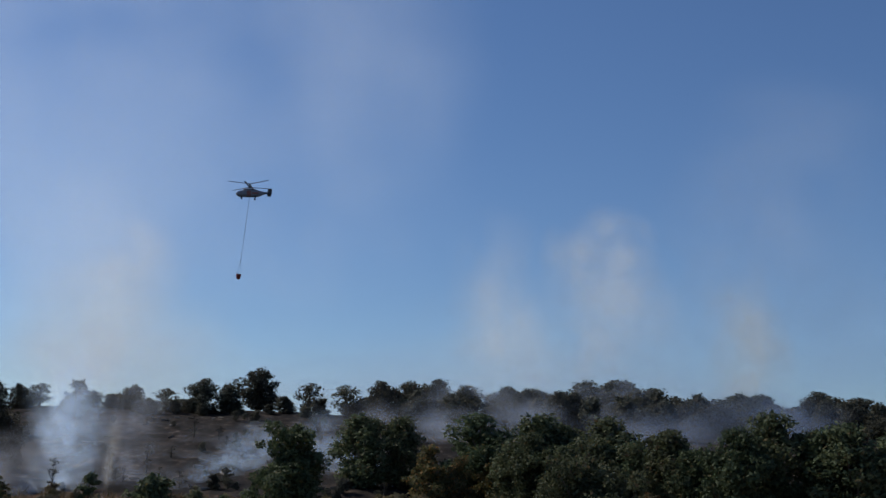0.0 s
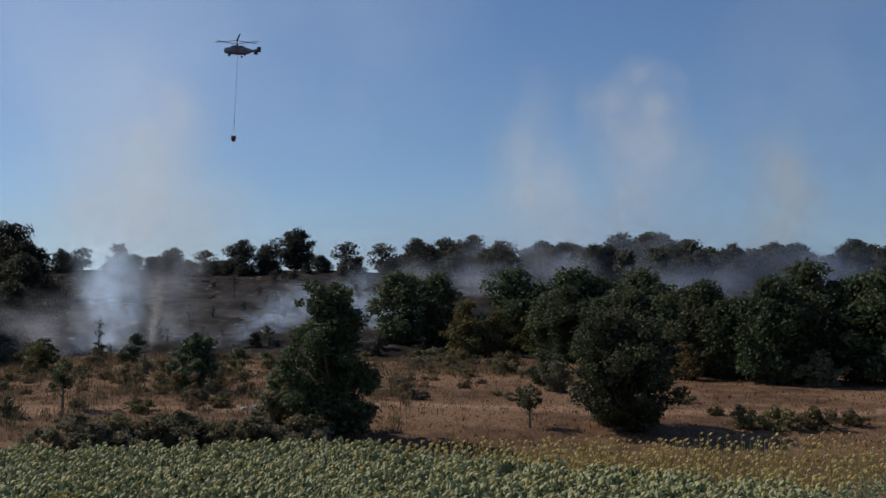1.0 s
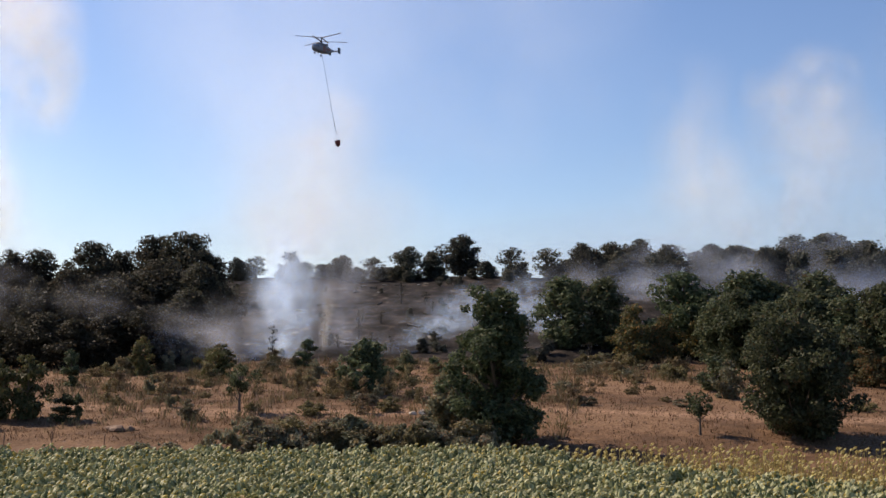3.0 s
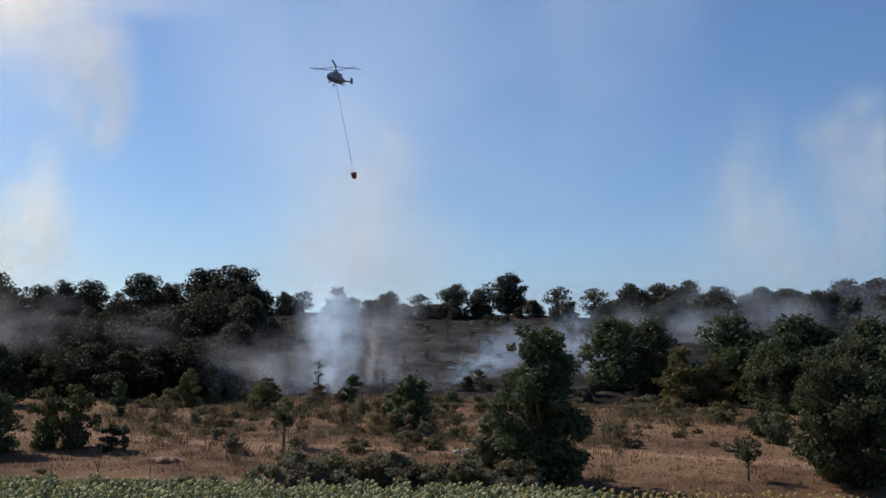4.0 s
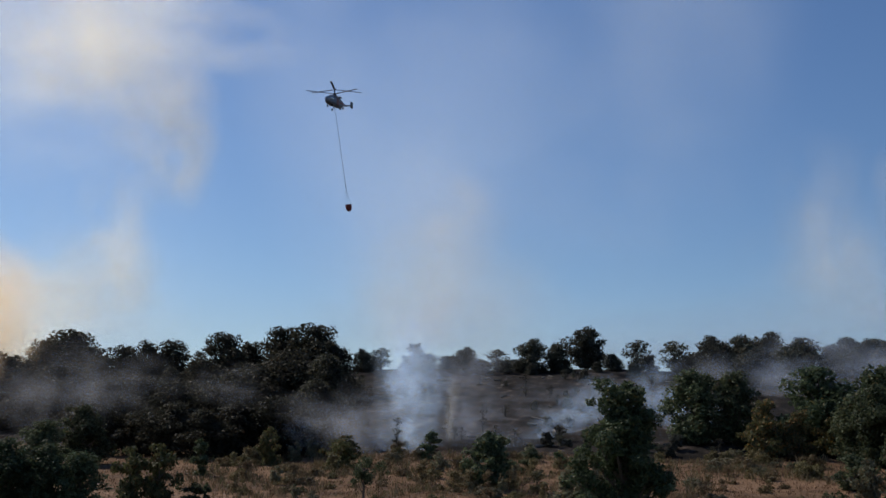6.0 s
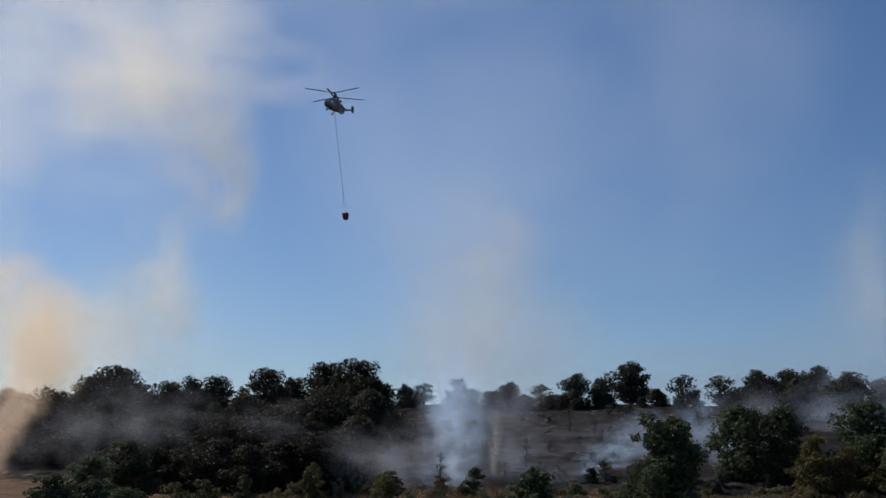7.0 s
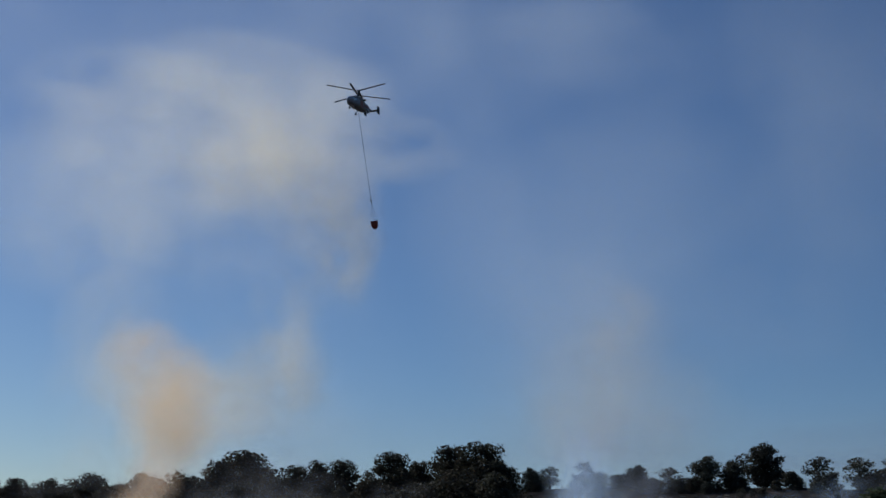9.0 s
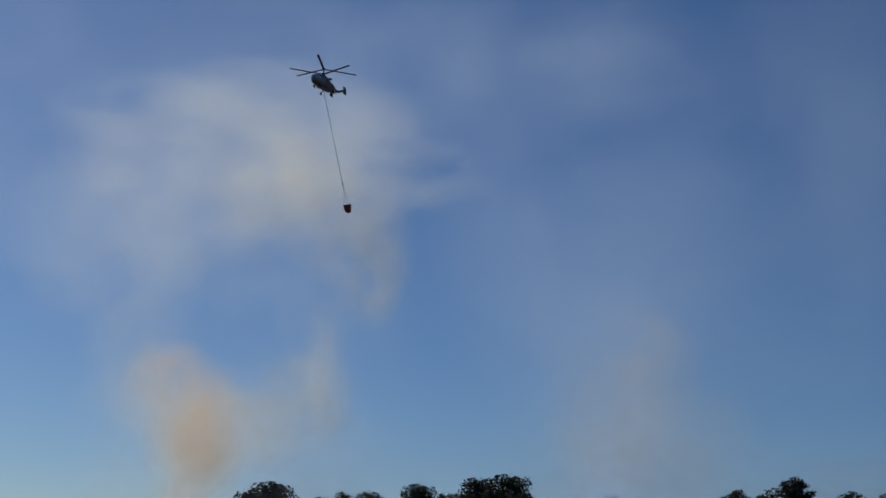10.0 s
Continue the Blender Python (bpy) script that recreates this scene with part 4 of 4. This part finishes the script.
# ---------------------------------------------------------------- smoke
def puff_mesh(seed):
    """A ragged two-sided pillow of smoke about 1 in radius: a front and a back skin."""
    k = 18
    verts, faces = [], []
    for side in (-1, 1):
        o = len(verts)
        for j in range(k + 1):
            for i in range(k + 1):
                u, w = 2 * i / k - 1, 2 * j / k - 1
                r2 = min(1.0, u * u + w * w)
                y = side * (0.10 + 0.12 * (1 - r2)) + 0.03 * noise.noise((u * 1.4 + seed, w * 1.4, side * 3.0))
                verts.append((u, y, w))
        for j in range(k):
            for i in range(k):
                a = o + j * (k + 1) + i
                if min(math.hypot(verts[q][0], verts[q][2]) for q in (a, a + 1, a + k + 2, a + k + 1)) > 1.0:
                    continue
                faces.append((a, a + 1, a + k + 2, a + k + 1))
    me = mesh_of("puff", verts, faces, [])
    me.polygons.foreach_set("use_smooth", [True] * len(faces))
    return me


PUFF_SHAPES = [puff_mesh(s * 7.7) for s in range(5)]
PUFFS = []


def plume(name, puffs, mat, label, rise, far=1.0, layers=1):
    """Puffs (x, y, z, half width, half height, seconds at which it is there) that drift by rise metres a second."""
    eye = Vector(EYE)
    # each puff hangs a little deeper than the one before
    puffs = [(x + rx * o * 0.25, y, z - rz * o * 0.2, rx * (1 - 0.15 * o), rz * (1 - 0.1 * o), t) for x, y, z, rx, rz, t in puffs for o in range(layers)]
    depth = [far * (1 + 0.03 / layers * i) for i in range(len(puffs))]
    puffs = [(*(eye + (Vector(p[:3]) - eye) * k), p[3] * k, p[4] * k, p[5]) for p, k in zip(puffs, depth)]
    base = puffs[0]
    thing = tagged(new(name), label, "smoke")
    gx0, gy0 = base[0], base[1]
    thing.location = (gx0, gy0, gz(gx0, gy0))
    for i, (x, y, z, rx, rz, t0) in enumerate(puffs):
        me = PUFF_SHAPES[(i + len(PUFFS)) % len(PUFF_SHAPES)].copy()
        me.materials.append(mat)
        ob = new("puff", me)
        ob.parent = thing
        ob.scale = (rx * 1.25, min(rx, rz) * 1.0, rz * 1.25)
        turn = math.degrees(math.atan2(-x, y))
        tilt = math.degrees(math.atan2(z - EYE[2], math.hypot(x, y)))
        at = Vector((x, y, z)) - thing.location
        spin = random.uniform(-1.0, 1.0)
        PUFFS.append((ob, [(t, Matrix.Translation(at + Vector(rise) * (t - t0)) @ pose(0, 0, 0, tilt, spin * (t - t0), turn)) for t in (0.0, 5.0, 10.0)]))
    return thing


plume("smoke_veil", [(-101.4, 338.6, 69.5, 32.9, 36.2, 5.5), (-45.8, 353.3, 84.5, 50.1, 43.4, 5.5), (-108.8, 348.6, 106.8, 52.3, 73.2, 0.0), (-38.4, 361.0, 116.8, 57.5, 57.5, 0.0),
                     (-184.3, 289.2, 77.8, 44.1, 71.2, 4.5), (108.1, 323.9, 101.8, 38.4, 31.7, 0.0),
                     (-211.9, 221.2, 130.6, 52.7, 47.9, 9.0), (-160.1, 264.6, 160.7, 63.5, 33.4, 9.0), (-94.8, 316.7, 122.9, 59.3, 59.3, 9.0), (-22.1, 327.0, 144.3, 51.6, 51.6, 9.0)], SMOKE_THIN, "thin pale smoke veil spread across the sky", (0.2, 0, 0.4), 1.35)
plume("smoke_veil", [(-200.0, 370.0, 38.0, 75.0, 30.0, 5.0), (-95.0, 405.0, 40.0, 75.0, 26.0, 5.0), (0.0, 415.0, 40.0, 70.0, 26.0, 5.0), (95.0, 405.0, 42.0, 70.0, 30.0, 5.0),
                     (190.0, 370.0, 40.0, 70.0, 30.0, 5.0)], SMOKE_LOW, "low pale smoke lying behind the ridge", (0.1, 0, 0.1))
plume("smoke_plume", [(30.9, 428.9, 83.8, 21.9, 32.1, 0.0), (24.9, 429.3, 64.5, 27.7, 24.8, 0.0), (74.5, 423.5, 105.7, 14.6, 14.0, 0.0), (68.3, 424.5, 88.5, 24.8, 26.2, 0.0),
                      (79.4, 422.6, 72.7, 21.9, 27.7, 0.0), (64.2, 425.2, 59.0, 12.2, 17.5, 0.0), (57.9, 426.1, 100.3, 13.1, 12.2, 0.0), (47.8, 427.3, 58.7, 32.1, 17.5, 0.0)],
      SMOKE_WHITE, "pale white smoke rising behind the ridge", (-0.2, 0, 1.2), 1.0, 2)
plume("smoke_plume", [(121.3, 423.0, 111.5, 32.8, 35.8, 0.0), (139.8, 417.2, 85.3, 38.8, 41.8, 0.0), (116.7, 424.2, 85.8, 17.9, 26.8, 0.0), (152.1, 412.9, 68.4, 32.8, 32.8, 0.0),
                      (98.5, 428.8, 64.7, 35.8, 26.8, 0.0)],
      SMOKE_THIN, "thin white smoke drifting high behind the ridge", (-0.2, 0, 0.8), 1.0, 1)
plume("smoke_column", [(114.5, 409.3, 74.9, 15.0, 23.1, 0.0), (118.8, 408.1, 59.7, 15.8, 17.3, 0.0), (113.8, 409.5, 46.7, 11.5, 13.0, 0.0), (121.8, 407.2, 68.7, 11.5, 14.4, 0.0)],
      SMOKE_CREAM, "cream smoke column rising behind the ridge", (-0.1, 0, 0.8), 1.0, 2)
plume("smoke_plume", [(-103.2, 407.1, 67.6, 34.2, 39.9, 0.0), (-112.8, 404.6, 51.2, 42.7, 25.6, 0.0), (-102.0, 407.4, 87.9, 15.7, 17.1, 0.0), (-85.4, 411.2, 56.8, 31.3, 22.8, 0.0),
                      (-108.0, 405.9, 59.3, 25.6, 31.3, 0.0)],
      SMOKE_FAINT, "faint cream smoke above the burning slope", (0, 0, 0.8), 1.0, 1)
plume("smoke_column", [(-102.5, 129.3, 7.8, 4.0, 5.0, 8.0), (-100.8, 130.6, 11.5, 3.6, 4.8, 8.0), (-99.1, 131.9, 15.3, 3.5, 4.6, 8.0), (-97.6, 133.1, 18.7, 3.8, 4.4, 8.0)],
      SMOKE_FOOT, "orange-brown smoke pouring up from the burning wood", (0.0, 0, 0.25), 1.0, 2)
plume("smoke_column", [(-124.8, 171.4, 27.7, 9.3, 10.3, 8.0), (-123.8, 172.1, 33.2, 9.7, 11.2, 8.0), (-126.5, 170.1, 38.5, 10.8, 9.5, 8.0), (-129.1, 168.2, 42.3, 7.8, 6.2, 8.0),
                      (-122.1, 173.3, 30.8, 8.4, 12.1, 8.0)],
      SMOKE_ORANGE, "orange-brown smoke column rising from the burning wood", (-0.3, 0, 1.8), 1.0, 2)
plume("smoke_plume", [(-155.6, 291.0, 93.9, 13.0, 17.9, 8.0), (-159.8, 288.8, 106.4, 17.9, 19.0, 8.0), (-170.2, 282.7, 117.5, 23.5, 19.0, 8.0), (-178.9, 277.3, 125.2, 26.8, 16.8, 8.0),
                      (-185.1, 273.2, 116.7, 21.3, 13.9, 8.0), (-183.6, 274.2, 50.3, 21.3, 15.7, 8.0), (-172.9, 281.0, 55.7, 21.3, 15.7, 8.0), (-165.3, 285.6, 63.4, 10.1, 19.0, 8.0)],
      SMOKE_CREAM, "billowing cream smoke above the burning wood", (-0.3, 0, 2.4), 1.0, 2)
plume("smoke_plume", [(-187.3, 234.3, 54.7, 18.3, 24.4, 8.0), (-163.1, 251.8, 41.0, 34.6, 13.2, 8.0), (-185.1, 236.1, 38.1, 19.3, 19.3, 8.0), (-152.6, 258.3, 67.8, 10.2, 14.2, 8.0),
                      (-171.4, 246.2, 44.7, 24.4, 14.2, 8.0)],
      SMOKE_CREAM, "faint cream smoke round the brown column", (-0.3, 0, 2.0), 1.0, 1)
plume("smoke_plume", [(-281.4, 363.9, 188.5, 56.1, 20.3, 8.0), (-258.6, 380.4, 199.7, 59.3, 20.3, 8.0), (-228.8, 399.1, 188.6, 40.5, 24.9, 8.0), (-203.6, 412.5, 175.8, 35.9, 18.7, 8.0),
                      (-298.4, 350.1, 168.4, 40.5, 35.9, 8.0), (-276.7, 367.5, 144.0, 59.3, 40.5, 8.0), (-244.4, 389.7, 184.4, 62.4, 34.3, 8.0), (-300.3, 348.5, 128.9, 37.4, 37.4, 8.0)],
      SMOKE_SKY, "white smoke spreading high above the wood", (0.2, 0, 2.2), 1.0, 1)
plume("fire_smoke", [(-43.9, 149.7, 8.8, 5.3, 4.0, 2.0), (-43.6, 149.8, 12.4, 4.4, 6.3, 2.0), (-42.6, 150.1, 16.1, 5.1, 6.3, 2.0), (-45.0, 149.4, 16.5, 3.2, 6.3, 2.0),
                      (-43.6, 149.8, 20.2, 4.8, 5.3, 2.0)],
      SMOKE_FIRE, "blue-white smoke rising from the burning slope", (0.1, 0, 0.25), 1.0, 2)
plume("fire_smoke", [(-39.1, 157.2, 11.1, 3.5, 5.5, 2.0), (-38.0, 157.5, 14.9, 5.3, 6.8, 2.0), (-38.8, 157.3, 19.9, 7.1, 6.4, 2.0), (-43.9, 156.0, 24.9, 6.8, 6.6, 2.0),
                      (-35.1, 158.2, 10.3, 6.6, 3.3, 2.0), (-31.7, 160.9, 11.2, 7.5, 4.1, 2.0), (-27.3, 172.9, 13.8, 8.1, 4.4, 2.0)],
      SMOKE_SLOPE, "pale smoke drifting up the burnt slope", (0.1, 0, 0.2), 1.0, 2)
plume("fire_smoke", [(-37.0, 147.4, 10.9, 0.8, 3.0, 2.0), (-36.6, 147.5, 13.8, 1.1, 3.2, 2.0)],
      SMOKE_STREAK, "thin cream smoke streak over an ember", (0.05, 0, 0.1), 1.0, 1)
plume("fire_smoke", [(-28.6, 163.5, 9.3, 2.8, 2.3, 2.0), (-26.3, 163.9, 11.5, 4.5, 2.7, 2.0), (-23.3, 164.4, 13.7, 4.5, 2.9, 2.0), (-20.2, 164.8, 15.5, 4.7, 2.9, 2.0),
                      (-27.4, 163.7, 8.5, 6.8, 1.5, 2.0)],
      SMOKE_FIRE, "low white smoke drifting over burnt ground", (0.2, 0, 0.1), 1.0, 2)
plume("fire_smoke", [(-12.9, 171.5, 16.5, 4.8, 5.2, 2.0), (-10.5, 171.7, 13.2, 3.7, 3.1, 2.0), (-14.1, 171.4, 9.9, 4.8, 1.5, 2.0), (-4.8, 171.9, 10.4, 3.3, 1.9, 2.0), (-6.0, 157.9, 11.2, 4.6, 3.8, 2.0)],
      SMOKE_FIRE, "white smoke rising behind the tall tree", (0.1, 0, 0.15), 1.0, 2)
plume("smoke_haze", [(-51.5, 140.9, 9.5, 7.6, 3.3, 2.0), (-46.8, 142.5, 10.9, 6.6, 3.7, 2.0), (-31.8, 146.6, 8.7, 7.6, 3.1, 2.0)],
      SMOKE_SLOPE, "grey haze lying on the burnt slope", (0.1, 0, 0.05), 1.0, 2)
plume("smoke_haze", [(19.6, 207.1, 22.0, 9.2, 5.0, 2.0), (4.7, 207.9, 21.5, 8.5, 4.7, 2.0), (43.5, 203.4, 20.3, 11.1, 5.5, 2.0), (34.6, 205.1, 19.5, 9.8, 4.7, 2.0),
                      (56.1, 200.3, 22.6, 12.4, 5.5, 2.0), (63.9, 198.0, 22.8, 10.5, 5.5, 2.0), (-6.9, 207.9, 20.3, 7.2, 5.5, 2.0), (26.4, 206.3, 18.9, 9.2, 4.5, 2.0),
                      (49.9, 201.9, 18.0, 11.8, 5.2, 2.0), (13.7, 207.5, 20.1, 9.2, 4.7, 2.0), (-40.2, 204.1, 19.4, 11.8, 4.7, 2.0)],
      SMOKE_RIDGE, "blue-grey haze lying along the ridge", (0.2, 0, 0.05), 1.0, 2)
plume("smoke_haze", [(-79.8, 124.7, 13.4, 7.5, 6.5, 4.5), (-76.4, 126.8, 15.9, 6.5, 5.0, 4.5), (-80.3, 124.3, 9.3, 5.5, 5.0, 4.5), (-73.3, 128.6, 15.0, 7.0, 4.0, 4.5)],
      SMOKE_HAZE, "grey smoke drifting between the dark trees", (0.2, 0, 0.1), 1.0, 1)
plume("smoke_haze", [(-59.4, 129.0, 14.5, 5.3, 2.9, 4.5), (-49.4, 133.1, 11.1, 6.3, 3.9, 4.5), (-45.7, 134.5, 12.2, 5.8, 3.9, 4.5), (-54.3, 131.2, 9.3, 7.7, 2.9, 4.5), (14.8, 141.2, 18.6, 7.7, 3.9, 4.5)],
      SMOKE_HAZE, "grey haze drifting through the dark wood", (0.2, 0, 0.1), 1.0, 1)
plume("smoke_haze", [(-103.9, 153.1, 13.5, 8.8, 5.6, 8.0), (-117.7, 142.7, 16.2, 11.3, 5.0, 8.0), (-107.8, 150.3, 11.7, 10.0, 6.3, 8.0)],
      SMOKE_HAZE, "grey smoke lying over the wood beside the brown column", (0.2, 0, 0.1), 1.0, 1)

plume("smoke_haze", [(13.7, 242.6, 28.1, 11.2, 6.5, 2.0), (27.6, 241.4, 27.8, 11.2, 6.5, 2.0), (41.1, 239.5, 28.7, 11.2, 7.1, 2.0), (55.2, 236.7, 27.1, 11.2, 7.1, 2.0),
                     (67.6, 233.4, 26.7, 11.2, 7.1, 2.0), (2.0, 243.0, 27.6, 11.2, 5.9, 2.0), (-9.8, 242.8, 26.6, 11.2, 5.9, 2.0), (76.6, 230.6, 26.4, 11.2, 7.1, 2.0),
                     (-22.7, 241.9, 26.6, 11.2, 5.3, 2.0), (-37.8, 240.0, 26.6, 11.2, 5.3, 2.0)],
      SMOKE_RIDGE, "thin grey haze among the trees of the ridge", (0.2, 0, 0.05), 1.0, 1)

plume("smoke_veil", [(-155.3, 401.0, 211.2, 62.5, 41.6, 9.5), (-202.9, 379.1, 216.1, 54.1, 37.5, 9.5), (-112.4, 415.0, 218.3, 45.8, 33.3, 9.5), (-291.3, 316.3, 140.2, 41.6, 35.4, 9.5)],
      SMOKE_THIN, "thin pale smoke veil high above the wood", (0.2, 0, 0.4), 1.0, 1)


def motions():
    """All that moves: the helicopter, its rotors and sling, and the smoke."""
    flight, hang = [], []
    for t, head, bearing, off, lean in FLIGHT:
        b, o = radians(bearing), radians(off)
        ux, uy = math.sin(b), math.cos(b)
        hx, hy = -ux * math.cos(o) - uy * math.sin(o), -uy * math.cos(o) + ux * math.sin(o)
        m = Matrix.Translation(head) @ pose(0, 0, 0, 0, 0, math.degrees(math.atan2(hy, hx))) @ pose(0, 0, 0, 0, 3, 0) @ Matrix.Translation((-0.6, 0, -5.45))
        flight.append((t, m))
        down = Vector((lean[0], lean[1], -1)).normalized()
        down.z = -math.sqrt(max(0.0, 1 - lean[0] ** 2 - lean[1] ** 2))
        turn = Vector((0, 0, -1)).rotation_difference(down).to_matrix().to_4x4()
        hang.append((t, Matrix.Translation(m @ Vector((0.6, 0, 0.65))) @ turn))
    walk(HELI, flight)
    walk(SLING, hang)
    for rotor, way, phase in zip(ROTORS, (-1, 1), (20, 75)):
        walk(rotor, [(k / 30, Matrix.Translation(rotor.location) @ pose(0, 0, 0, 0, 0, phase + way * 54.0 * k)) for k in range(301)])
    way = []
    for i, (t, at) in enumerate(BIRD_WAY):
        a, b = BIRD_WAY[max(0, i - 1)][1], BIRD_WAY[min(len(BIRD_WAY) - 1, i + 1)][1]
        way.append((t, pose(*at, 0, 0, math.degrees(math.atan2(b[1] - a[1], b[0] - a[0])))))
    walk(BIRD, way)
    for ob, rows in PUFFS:
        walk(ob, rows)


motions()
